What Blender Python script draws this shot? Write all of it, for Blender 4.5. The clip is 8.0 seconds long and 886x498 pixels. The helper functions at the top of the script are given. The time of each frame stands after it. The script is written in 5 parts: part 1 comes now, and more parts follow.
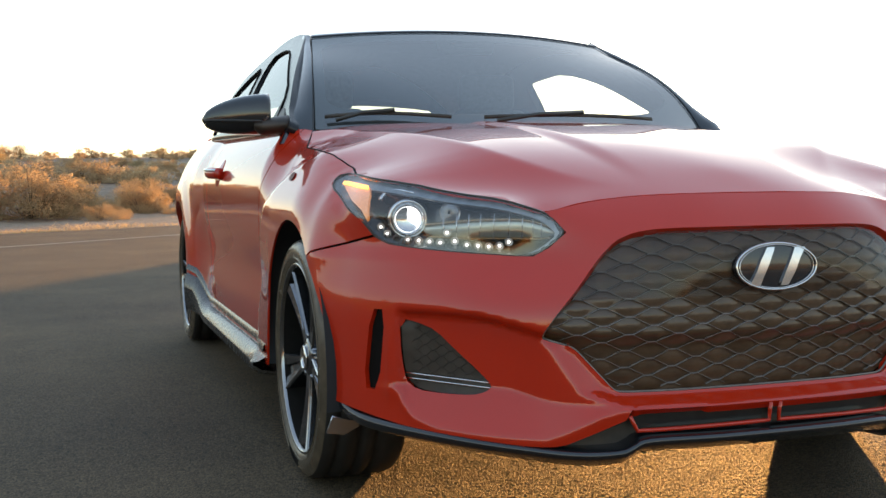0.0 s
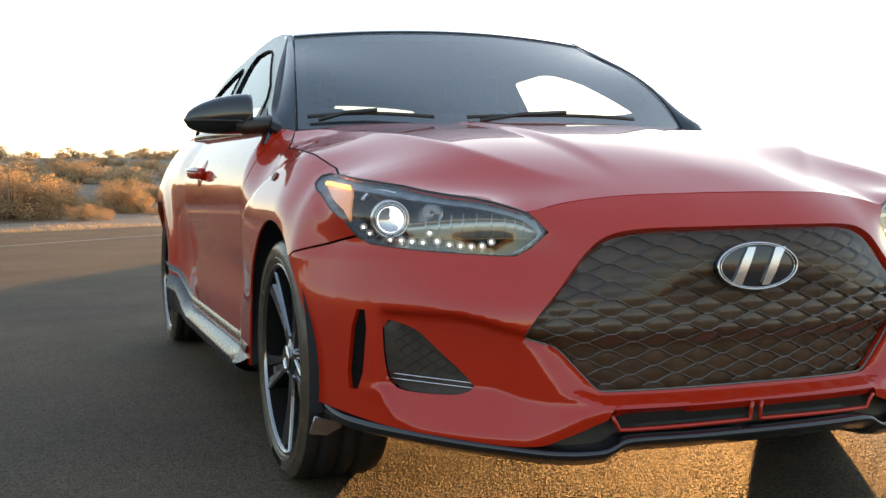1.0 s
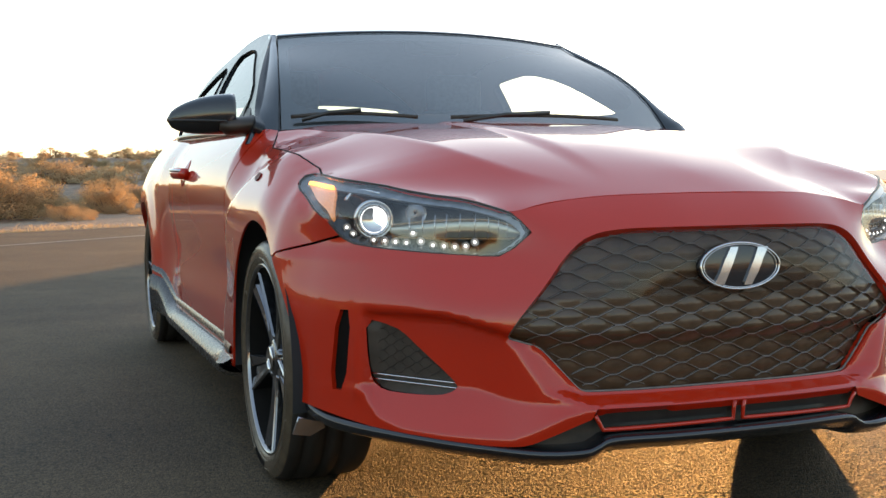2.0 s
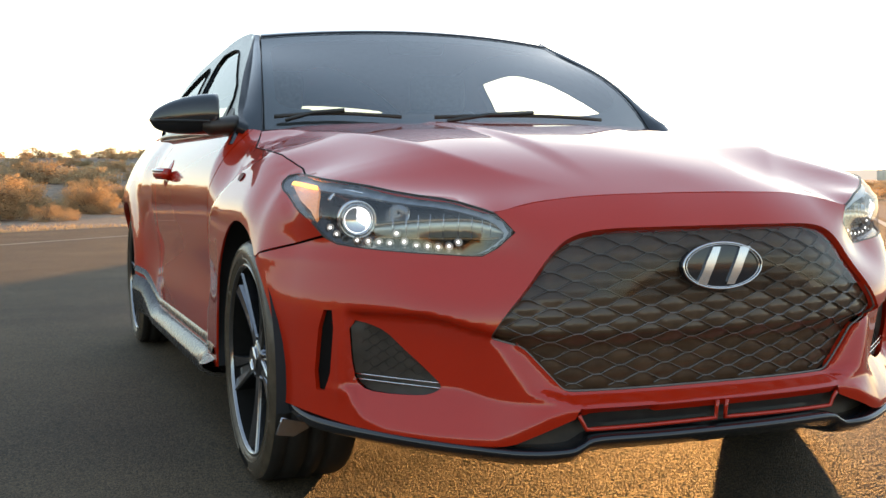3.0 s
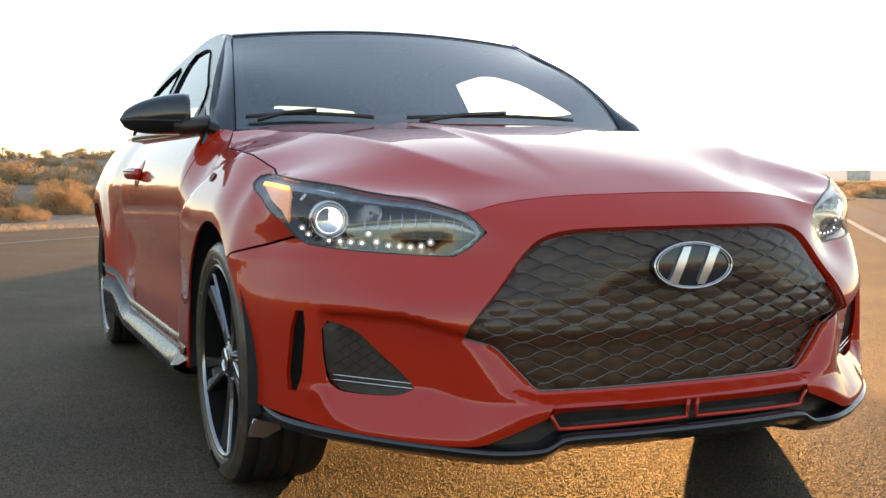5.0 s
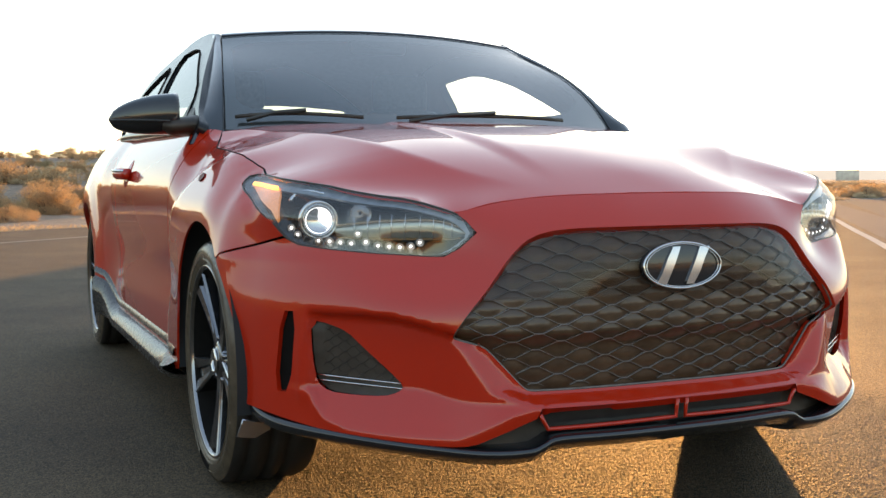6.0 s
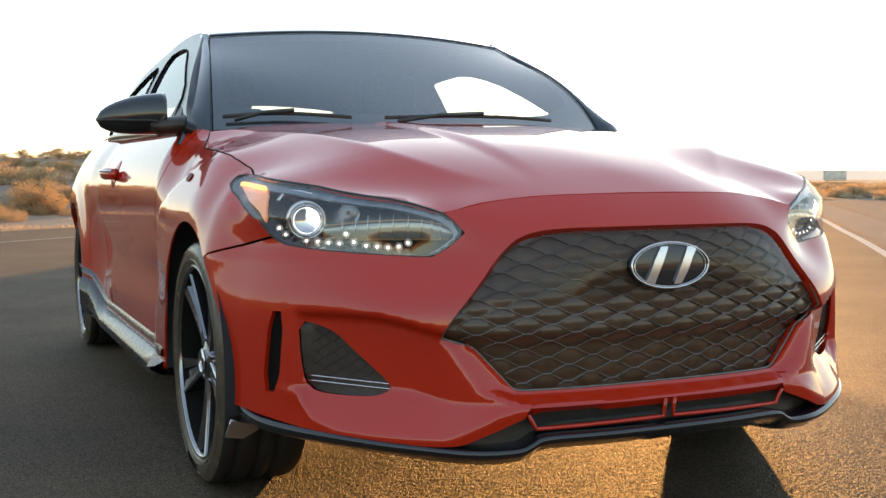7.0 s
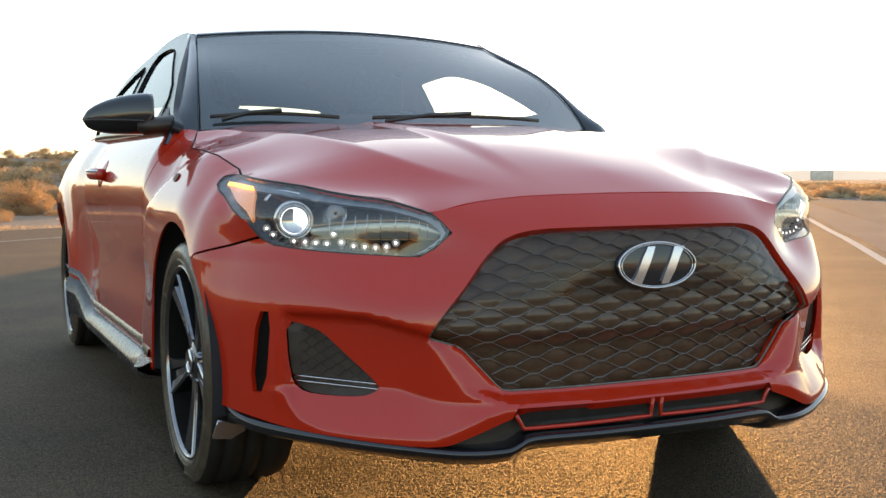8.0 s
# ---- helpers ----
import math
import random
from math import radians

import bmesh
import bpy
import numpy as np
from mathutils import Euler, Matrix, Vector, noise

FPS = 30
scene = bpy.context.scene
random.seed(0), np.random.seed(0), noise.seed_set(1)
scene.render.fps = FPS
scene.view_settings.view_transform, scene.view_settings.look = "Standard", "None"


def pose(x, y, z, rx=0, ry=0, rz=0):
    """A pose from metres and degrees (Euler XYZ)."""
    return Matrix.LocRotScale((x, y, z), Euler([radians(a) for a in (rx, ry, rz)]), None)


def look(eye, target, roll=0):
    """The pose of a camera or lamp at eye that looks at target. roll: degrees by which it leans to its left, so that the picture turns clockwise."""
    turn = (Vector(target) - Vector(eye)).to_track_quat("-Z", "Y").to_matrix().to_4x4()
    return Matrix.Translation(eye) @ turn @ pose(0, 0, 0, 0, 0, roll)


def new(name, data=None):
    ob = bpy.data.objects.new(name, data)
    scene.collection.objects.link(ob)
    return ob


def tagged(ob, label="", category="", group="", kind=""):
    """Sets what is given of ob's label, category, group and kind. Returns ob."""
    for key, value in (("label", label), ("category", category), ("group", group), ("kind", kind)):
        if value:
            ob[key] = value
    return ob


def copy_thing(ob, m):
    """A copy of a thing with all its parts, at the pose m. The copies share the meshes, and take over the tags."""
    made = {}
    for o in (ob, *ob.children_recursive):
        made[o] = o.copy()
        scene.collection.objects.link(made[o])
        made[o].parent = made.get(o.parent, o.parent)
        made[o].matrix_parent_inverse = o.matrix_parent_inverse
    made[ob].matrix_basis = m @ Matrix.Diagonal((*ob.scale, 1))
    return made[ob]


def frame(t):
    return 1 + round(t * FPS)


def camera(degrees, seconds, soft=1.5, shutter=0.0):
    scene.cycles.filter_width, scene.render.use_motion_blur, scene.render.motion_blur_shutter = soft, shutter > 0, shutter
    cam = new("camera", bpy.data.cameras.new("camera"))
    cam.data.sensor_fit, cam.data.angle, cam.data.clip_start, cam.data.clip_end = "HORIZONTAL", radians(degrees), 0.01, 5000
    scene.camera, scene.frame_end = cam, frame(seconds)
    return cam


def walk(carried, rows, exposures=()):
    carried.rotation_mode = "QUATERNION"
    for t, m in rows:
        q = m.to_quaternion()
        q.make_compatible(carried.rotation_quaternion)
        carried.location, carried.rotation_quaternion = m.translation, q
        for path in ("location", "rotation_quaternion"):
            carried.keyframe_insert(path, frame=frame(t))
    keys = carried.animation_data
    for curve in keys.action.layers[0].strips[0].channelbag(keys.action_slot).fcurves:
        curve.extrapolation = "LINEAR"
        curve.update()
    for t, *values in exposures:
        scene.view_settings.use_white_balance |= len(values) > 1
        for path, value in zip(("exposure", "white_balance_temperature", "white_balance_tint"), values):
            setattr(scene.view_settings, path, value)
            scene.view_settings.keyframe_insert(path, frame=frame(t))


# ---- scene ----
EXPOSURE, SKY, HAZE, AUREOLE, SUN = 2.07, .045, .27, 1.6, 3.5
cam = camera(43.11, 8.0)
# time, slide along the track, heading to the right of the car's axis
ROWS = [
    (0.0, -0.0148, 18.997),
    (0.5, -0.0136, 19.440),
    (1.0, -0.0125, 19.835),
    (1.5, -0.0114, 20.226),
    (3.0, -0.0082, 21.415),
    (3.5, -0.0072, 21.789),
    (4.0, -0.0063, 22.131),
    (4.5, -0.0053, 22.466),
    (6.0, -0.0032, 23.258),
    (6.5, -0.0024, 23.528),
    (7.0, -0.0016, 23.826),
    (7.5, -0.0008, 24.136),
    (8.0, -0.0000, 24.423),
]
walk(cam, [(t, pose(-1.433 + a, -2.002 - .3 * a, .786, 90 - 3.745, .44, -yaw)) for t, a, yaw in ROWS], exposures=[(0.0, EXPOSURE), (8.0, EXPOSURE)])

# ---- world and sun
SUN_AZ, SUN_EL = 34.2, 2.1
world = bpy.data.worlds.new("sky")
scene.world = world
world.use_nodes = True
nt = world.node_tree
sky = nt.nodes.new("ShaderNodeTexSky")
sky.sky_type = "NISHITA"
sky.sun_disc = False
sky.sun_elevation, sky.sun_rotation = radians(SUN_EL + 4), radians(SUN_AZ)
sky.altitude, sky.air_density, sky.dust_density, sky.ozone_density = 600, 1.0, .4, 1.0
scaled = nt.nodes.new("ShaderNodeVectorMath")
scaled.operation = "SCALE"
scaled.inputs["Scale"].default_value = SKY
nt.links.new(sky.outputs[0], scaled.inputs[0])
haze = nt.nodes.new("ShaderNodeVectorMath")              # thin even veil of high haze
haze.operation = "ADD"
where, height, veil = nt.nodes.new("ShaderNodeTexCoord"), nt.nodes.new("ShaderNodeSeparateXYZ"), nt.nodes.new("ShaderNodeValToRGB")
nt.links.new(where.outputs["Generated"], height.inputs[0])
nt.links.new(height.outputs["Z"], veil.inputs[0])
stops = [(0.0, (1.02, .93, .82)), (.13, (.48, .59, .66)), (.34, (.44, .49, .55)), (1.0, (.32, .45, .62))]
while len(veil.color_ramp.elements) < len(stops):
    veil.color_ramp.elements.new(.5)
for knot, (h, c) in zip(veil.color_ramp.elements, stops):
    knot.position, knot.color = h, (*[HAZE * v for v in c], 1)
toward, share, veiled = nt.nodes.new("ShaderNodeVectorMath"), nt.nodes.new("ShaderNodeMapRange"), nt.nodes.new("ShaderNodeVectorMath")
toward.operation, veiled.operation = "DOT_PRODUCT", "SCALE"      # the veil is thinner away from the sun
toward.inputs[1].default_value = (math.sin(radians(SUN_AZ)), math.cos(radians(SUN_AZ)), 0)
share.inputs["From Min"].default_value, share.inputs["To Min"].default_value, share.inputs["To Max"].default_value = -1, .80, 1.05
nt.links.new(where.outputs["Generated"], toward.inputs[0])
nt.links.new(toward.outputs["Value"], share.inputs["Value"])
nt.links.new(veil.outputs[0], veiled.inputs[0])
nt.links.new(share.outputs[0], veiled.inputs["Scale"])
nt.links.new(veiled.outputs[0], haze.inputs[1])
# bright haze round the sun
around = nt.nodes.new("ShaderNodeVectorMath")
around.operation = "DOT_PRODUCT"
around.inputs[1].default_value = (math.sin(radians(SUN_AZ)) * .9976, math.cos(radians(SUN_AZ)) * .9976, .07)
nt.links.new(where.outputs["Generated"], around.inputs[0])
total = haze.outputs[0]
for tight, amount, hue in ((70.0, AUREOLE, (1, .84, .60)), (8.0, AUREOLE * .085, (1, .95, .90))):
    inside, lobe, tint, plus = [nt.nodes.new("ShaderNode" + k) for k in ("Clamp", "Math", "VectorMath", "VectorMath")]
    lobe.operation, tint.operation, plus.operation = "POWER", "SCALE", "ADD"
    lobe.inputs[1].default_value = tight
    tint.inputs[0].default_value = [amount * v for v in hue]
    nt.links.new(around.outputs["Value"], inside.inputs["Value"])
    nt.links.new(inside.outputs[0], lobe.inputs[0])
    nt.links.new(lobe.outputs[0], tint.inputs["Scale"])
    nt.links.new(total, plus.inputs[0])
    nt.links.new(tint.outputs[0], plus.inputs[1])
    total = plus.outputs[0]
nt.links.new(scaled.outputs[0], haze.inputs[0])
nt.links.new(total, nt.nodes["Background"].inputs[0])
sun = new("sun", bpy.data.lights.new("sun", "SUN"))
sun.data.energy, sun.data.angle, sun.data.color = SUN, radians(.55), (1, .47, .135)
az, el = radians(SUN_AZ), radians(SUN_EL)
sun.matrix_world = look((0, 0, 0), (-math.sin(az) * math.cos(el), -math.cos(az) * math.cos(el), -math.sin(el)))

# ---- building blocks
from mathutils.geometry import delaunay_2d_cdt


def mat(name, base, rough=.5, metal=0.0, coat=0.0, vary=0.0, scale=20.0, bump=0.0, bump_scale=200.0, spec=.5, emit=0.0):
    m = bpy.data.materials.new(name)
    m.use_nodes = True
    n, l = m.node_tree.nodes, m.node_tree.links
    b = n["Principled BSDF"]
    b.inputs["Base Color"].default_value = (*base, 1)
    b.inputs["Roughness"].default_value = rough
    b.inputs["Metallic"].default_value = metal
    b.inputs["Coat Weight"].default_value = coat
    b.inputs["Coat Roughness"].default_value = .02
    b.inputs["Coat IOR"].default_value = 1.5
    b.inputs["Specular IOR Level"].default_value = spec
    if emit:
        b.inputs["Emission Color"].default_value = (*base, 1)
        b.inputs["Emission Strength"].default_value = emit
    tc = n.new("ShaderNodeTexCoord")
    if vary:
        t = n.new("ShaderNodeTexNoise")
        t.inputs["Scale"].default_value, t.inputs["Detail"].default_value = scale, 6
        l.new(tc.outputs["Object"], t.inputs["Vector"])
        r = n.new("ShaderNodeValToRGB")
        r.color_ramp.elements[0].position, r.color_ramp.elements[1].position = .3, .7
        r.color_ramp.elements[0].color = (*[c * (1 - vary) for c in base], 1)
        r.color_ramp.elements[1].color = (*[min(1, c * (1 + vary)) for c in base], 1)
        l.new(t.outputs["Fac"], r.inputs[0])
        l.new(r.outputs[0], b.inputs["Base Color"])
        k = n.new("ShaderNodeMapRange")
        k.inputs["To Min"].default_value, k.inputs["To Max"].default_value = rough * .85, min(1, rough * 1.15)
        l.new(t.outputs["Fac"], k.inputs["Value"])
        l.new(k.outputs[0], b.inputs["Roughness"])
    if bump:
        t = n.new("ShaderNodeTexNoise")
        t.inputs["Scale"].default_value, t.inputs["Detail"].default_value = bump_scale, 4
        l.new(tc.outputs["Object"], t.inputs["Vector"])
        u = n.new("ShaderNodeBump")
        u.inputs["Strength"].default_value, u.inputs["Distance"].default_value = bump, .5 / bump_scale
        l.new(t.outputs["Fac"], u.inputs["Height"])
        l.new(u.outputs[0], b.inputs["Normal"])
    return m


def glass(name, tint, shine=.06, dust=0.0, most=1.0):
    """Thin pane: clear tint with the gloss of the surface."""
    m = bpy.data.materials.new(name)
    m.use_nodes = True
    n, l = m.node_tree.nodes, m.node_tree.links
    n.remove(n["Principled BSDF"])
    a, g, x, f, p, k = [n.new("ShaderNode" + c) for c in ("BsdfTransparent", "BsdfGlossy", "MixShader", "LayerWeight", "Math", "MapRange")]
    a.inputs[0].default_value = (*tint, 1)
    g.inputs["Roughness"].default_value = .01
    f.inputs[0].default_value = .5
    p.operation = "POWER"
    p.inputs[1].default_value = 4.0
    l.new(f.outputs["Facing"], p.inputs[0])
    k.inputs["To Min"].default_value, k.inputs["To Max"].default_value = shine, most
    l.new(p.outputs[0], k.inputs["Value"])
    l.new(k.outputs[0], x.inputs[0])
    l.new(a.outputs[0], x.inputs[1])
    l.new(g.outputs[0], x.inputs[2])
    l.new(x.outputs[0], n["Material Output"].inputs[0])
    if dust:
        d, y = n.new("ShaderNodeBsdfDiffuse"), n.new("ShaderNodeMixShader")
        d.inputs[0].default_value = (.5, .5, .5, 1)
        y.inputs[0].default_value = dust
        l.new(x.outputs[0], y.inputs[1])
        l.new(d.outputs[0], y.inputs[2])
        l.new(y.outputs[0], n["Material Output"].inputs[0])
    return m


def part(name, bm, material, parent=None, label="", smooth=True):
    """Link a bmesh as one mesh object, under a thing or a part."""
    me = bpy.data.meshes.new(name)
    bm.to_mesh(me)
    bm.free()
    for f in me.polygons:
        f.use_smooth = smooth
    me.materials.append(material)
    ob = new(name, me)
    ob.parent = parent
    if label:
        tagged(ob, label)
    return ob


def thing(name, at=(0, 0, 0), **tags):
    ob = new(name)
    ob.empty_display_size = .2
    ob.location = at
    return tagged(ob, **tags)


def round_off(pts, times=2, closed=True):
    """Cut the corners of an outline."""
    for _ in range(times):
        out = []
        n = len(pts)
        for i in range(n if closed else n - 1):
            a, b = pts[i], pts[(i + 1) % n]
            out += [tuple(p * .78 + q * .22 for p, q in zip(a, b)), tuple(p * .22 + q * .78 for p, q in zip(a, b))]
        pts = out if closed else [pts[0]] + out + [pts[-1]]
    return pts


def even(pts, step, closed=True):
    """Points at even steps along a line."""
    out = []
    n = len(pts)
    for i in range(n if closed else n - 1):
        a, b = np.array(pts[i]), np.array(pts[(i + 1) % n])
        k = max(1, int(math.ceil(np.linalg.norm(b - a) / step)))
        out += [tuple(a + (b - a) * j / k) for j in range(k)]
    return out if closed else out + [tuple(pts[-1])]


def curve(pts, n=8):
    """Smooth open line through points."""
    p = [np.array(q, float) for q in pts]
    p = [2 * p[0] - p[1]] + p + [2 * p[-1] - p[-2]]
    out = []
    for i in range(1, len(p) - 2):
        for j in range(n):
            t = j / n
            out.append(tuple(.5 * (2 * p[i] + (p[i + 1] - p[i - 1]) * t + (2 * p[i - 1] - 5 * p[i] + 4 * p[i + 1] - p[i + 2]) * t * t + (3 * p[i] - p[i - 1] - 3 * p[i + 1] + p[i + 2]) * t ** 3)))
    return out + [tuple(p[-2])]


def within(px, py, poly):
    """Which of the points lie inside a polygon."""
    q = np.array(poly)
    x0, y0 = q[:, 0], q[:, 1]
    x1, y1 = np.roll(x0, -1), np.roll(y0, -1)
    c = np.zeros(len(px), int)
    for a, b, d, e in zip(x0, y0, x1, y1):
        if b != e:
            c += ((b > py) != (e > py)) & (px < (d - a) * (py - b) / (e - b) + a)
    return c % 2 == 1


def sheet(outline, holes, fn, step, flip=False, lip=.012):
    """A trimmed surface: an outline with holes in two parameters, lifted by fn, with a folded-in edge."""
    loops = [even(outline, step)] + [even(h, step) for h in holes]
    V, Ed = [], []
    for lp in loops:
        k = len(V)
        V += lp
        Ed += [(k + i, k + (i + 1) % len(lp)) for i in range(len(lp))]
    B = np.array(V)
    lo, hi = B.min(0), B.max(0)
    gx, gy = np.meshgrid(np.arange(lo[0] + step / 2, hi[0], step), np.arange(lo[1] + step / 2, hi[1], step))
    gx[1::2] += step / 2
    G = np.c_[gx.ravel(), gy.ravel()]
    ok = within(G[:, 0], G[:, 1], loops[0])
    for h in loops[1:]:
        ok &= ~within(G[:, 0], G[:, 1], h)
    G = G[ok]
    if len(G):
        d = np.full(len(G), 9.0)
        for p in B:
            d = np.minimum(d, (G[:, 0] - p[0]) ** 2 + (G[:, 1] - p[1]) ** 2)
        G = G[d > (.6 * step) ** 2]
    pts = [Vector(p) for p in V] + [Vector(p) for p in G]
    vs, _, fs, *_ = delaunay_2d_cdt(pts, Ed, [], 0, 1e-7)
    A = np.array([tuple(v) for v in vs])
    cen = np.array([A[list(f)].mean(0) for f in fs])
    ok = within(cen[:, 0], cen[:, 1], loops[0])
    for h in loops[1:]:
        ok &= ~within(cen[:, 0], cen[:, 1], h)
    bm = bmesh.new()
    bv = [bm.verts.new(fn(*p)) for p in A]
    for f, o in zip(fs, ok):
        if o:
            f = list(f)
            a, b, c = A[f[0]], A[f[1]], A[f[2]]
            area = (b[0] - a[0]) * (c[1] - a[1]) - (b[1] - a[1]) * (c[0] - a[0])
            if abs(area) < .02 * step * step:
                continue
            ccw = area > 0
            if ccw == flip:
                f.reverse()
            try:
                bm.faces.new([bv[i] for i in f])
            except ValueError:
                pass
    bmesh.ops.delete(bm, geom=[v for v in bm.verts if not v.link_faces], context="VERTS")
    bm.normal_update()
    if lip:
        rim = [e for e in bm.edges if len(e.link_faces) == 1]
        inn, cop = {}, {}
        for e in rim:
            for v in e.verts:
                if v not in inn:
                    cop[v] = v.co.copy()
                    inn[v] = v.co - v.normal * lip
        top = {v: bm.verts.new(c) for v, c in cop.items()}
        low = {v: bm.verts.new(c) for v, c in inn.items()}
        for e in rim:
            lp = e.link_loops[0]
            a, b = lp.vert, lp.link_loop_next.vert
            bm.faces.new((top[b], top[a], low[a], low[b]))
    return bm


def loft(rings, closed=True, caps=True, flip=False):
    """Skin over rings of points."""
    bm = bmesh.new()
    R = [[bm.verts.new(p) for p in r] for r in rings]
    n = len(R[0])
    for a, b in zip(R, R[1:]):
        for i in range(n if closed else n - 1):
            j = (i + 1) % n
            bm.faces.new((a[i], a[j], b[j], b[i]))
    if caps and closed:
        bm.faces.new(R[0][::-1])
        bm.faces.new(R[-1])
    if closed:
        bmesh.ops.recalc_face_normals(bm, faces=bm.faces)
    if flip:
        bmesh.ops.reverse_faces(bm, faces=bm.faces)
    return bm


def sweep(path, profile, up=Vector((0, 0, 1)), closed=False):
    """Carry a profile (sideways, up) along a path."""
    P = [Vector(p) for p in path]
    rings = []
    n = len(P)
    for i, p in enumerate(P):
        t = (P[(i + 1) % n] - P[i - 1]) if closed else (P[min(i + 1, n - 1)] - P[max(i - 1, 0)])
        t.normalize()
        side = t.cross(up).normalized()
        u = side.cross(t)
        rings.append([p + side * a + u * b for a, b in profile])
    if closed:
        rings.append(rings[0])
    bm = loft(rings, True, not closed)
    if closed:
        bmesh.ops.remove_doubles(bm, verts=bm.verts, dist=1e-6)
    return bm


def circle(r, n=8, sy=1.0):
    return [(r * math.cos(2 * math.pi * i / n), r * sy * math.sin(2 * math.pi * i / n)) for i in range(n)]


def lathe(profile, n=64, axis="x"):
    """Turn a profile of (along the axis, radius) round the axis."""
    bm = bmesh.new()
    R = []
    for a, r in profile:
        R.append([bm.verts.new((a, r * math.cos(2 * math.pi * i / n), r * math.sin(2 * math.pi * i / n)) if axis == "x" else
                               ((r * math.cos(2 * math.pi * i / n), a, r * math.sin(2 * math.pi * i / n)) if axis == "y" else
                                (r * math.cos(2 * math.pi * i / n), r * math.sin(2 * math.pi * i / n), a))) for i in range(n)])
    for a, b in zip(R, R[1:]):
        for i in range(n):
            j = (i + 1) % n
            bm.faces.new((a[i], a[j], b[j], b[i]))
    bmesh.ops.recalc_face_normals(bm, faces=bm.faces)
    return bm


def block(size, at=(0, 0, 0), bevel=.01, seg=2):
    bm = bmesh.new()
    bmesh.ops.create_cube(bm, size=1)
    bmesh.ops.scale(bm, vec=size, verts=bm.verts)
    if bevel:
        bmesh.ops.bevel(bm, geom=bm.edges[:], offset=bevel, segments=seg, profile=.5, affect="EDGES")
    bmesh.ops.translate(bm, vec=at, verts=bm.verts)
    return bm


def plate(controls):
    """A smooth height field through control points (x, y, z)."""
    C = np.array(controls, float)
    n = len(C)
    d = np.hypot(C[:, None, 0] - C[None, :, 0], C[:, None, 1] - C[None, :, 1])
    K = np.where(d > 0, d * d * np.log(d + 1e-12), 0)
    P = np.c_[np.ones(n), C[:, :2]]
    M = np.block([[K + 1e-5 * np.eye(n), P], [P.T, np.zeros((3, 3))]])
    w = np.linalg.solve(M, np.r_[C[:, 2], 0, 0, 0])

    def z(x, y):
        r = np.hypot(C[:, 0] - x, C[:, 1] - y)
        return float((np.where(r > 0, r * r * np.log(r + 1e-12), 0) * w[:n]).sum() + w[n] + w[n + 1] * x + w[n + 2] * y)
    return z


# ---- body surface
def sstep(a, b, v):
    t = min(1.0, max(0.0, (v - a) / (b - a)))
    return t * t * (3 - 2 * t)

def plan_table():
    """Plan outline of the body from the middle of the nose round to the tail: arc length, x, y."""
    th = np.linspace(0, 1, 500) ** 1.6 * math.pi / 2
    x = .893 * np.sin(th) ** (2 / 2.6)
    y = .64 - .62 * np.cos(th) ** (2 / 1.8)
    ys = np.linspace(.66, 3.6, 120)
    x = np.r_[x, .893 + 0 * ys]
    y = np.r_[y, ys]
    th = np.linspace(0.02, 1, 200) * math.pi / 2
    x = np.r_[x, .893 * np.cos(th) ** (2 / 2.8)]
    y = np.r_[y, 3.6 + .62 * np.sin(th) ** (2 / 2.0)]
    s = np.r_[0, np.cumsum(np.hypot(np.diff(x), np.diff(y)))]
    swept = np.array([sstep(.42, .80, v) * sstep(1.42, 1.06, v) for v in s])      # the corners of the nose sweep back
    return s, x - .0065 * swept, y + .027 * swept

PS, PX, PY = plan_table()
s_of_x = lambda x: float(np.interp(x, PX[:500], PS[:500]))
s_of_y = lambda y: float(np.interp(y, PY, PS))

def plan(s):
    x, y = float(np.interp(s, PS, PX)), float(np.interp(s, PS, PY))
    a, b = s - .015, s + .015
    dx = float(np.interp(b, PS, PX) - np.interp(max(a,0), PS, PX))
    dy = float(np.interp(b, PS, PY) - np.interp(max(a,0), PS, PY))
    if s < .02: dx, dy = 1, 0
    l = math.hypot(dx, dy)
    return x, y, dy / l, -dx / l        # outward normal

def belt(y):
    """Height of the waist line along the side."""
    return .93 + .03 * sstep(1.5, 3.2, y) - .05 * sstep(1.3, .6, y)

def ramp(v, *knots):
    """Straight lines through (place, value) pairs."""
    return float(np.interp(v, [k[0] for k in knots], [k[1] for k in knots]))

def soft(v, w):
    """max(0, v) with a rounded corner."""
    return max(0.0, v) if abs(v) >= w else (v + w) ** 2 / (4 * w)

HS = np.linspace(0, 1.1, 221)
HS2 = np.linspace(0, 1.4, 281)

def eased(*knots, over=HS):
    """Rounded line through (place, value) pairs."""
    k = np.array(knots)
    return np.mean([np.interp(over + d, k[:, 0], k[:, 1]) for d in np.linspace(-.04, .04, 9)], axis=0)

DEEP = eased((.34, .004), (.42, .010), (.50, .018), (.58, .048), (.9, .048))
FOLD = eased((.48, .458), (.54, .466), (.592, .481), (.665, .497), (.9, .500))
CREST = eased((.30, .304), (.40, .306), (.52, .316), (.62, .338), (.70, .325), (.80, .322), (.86, .335))

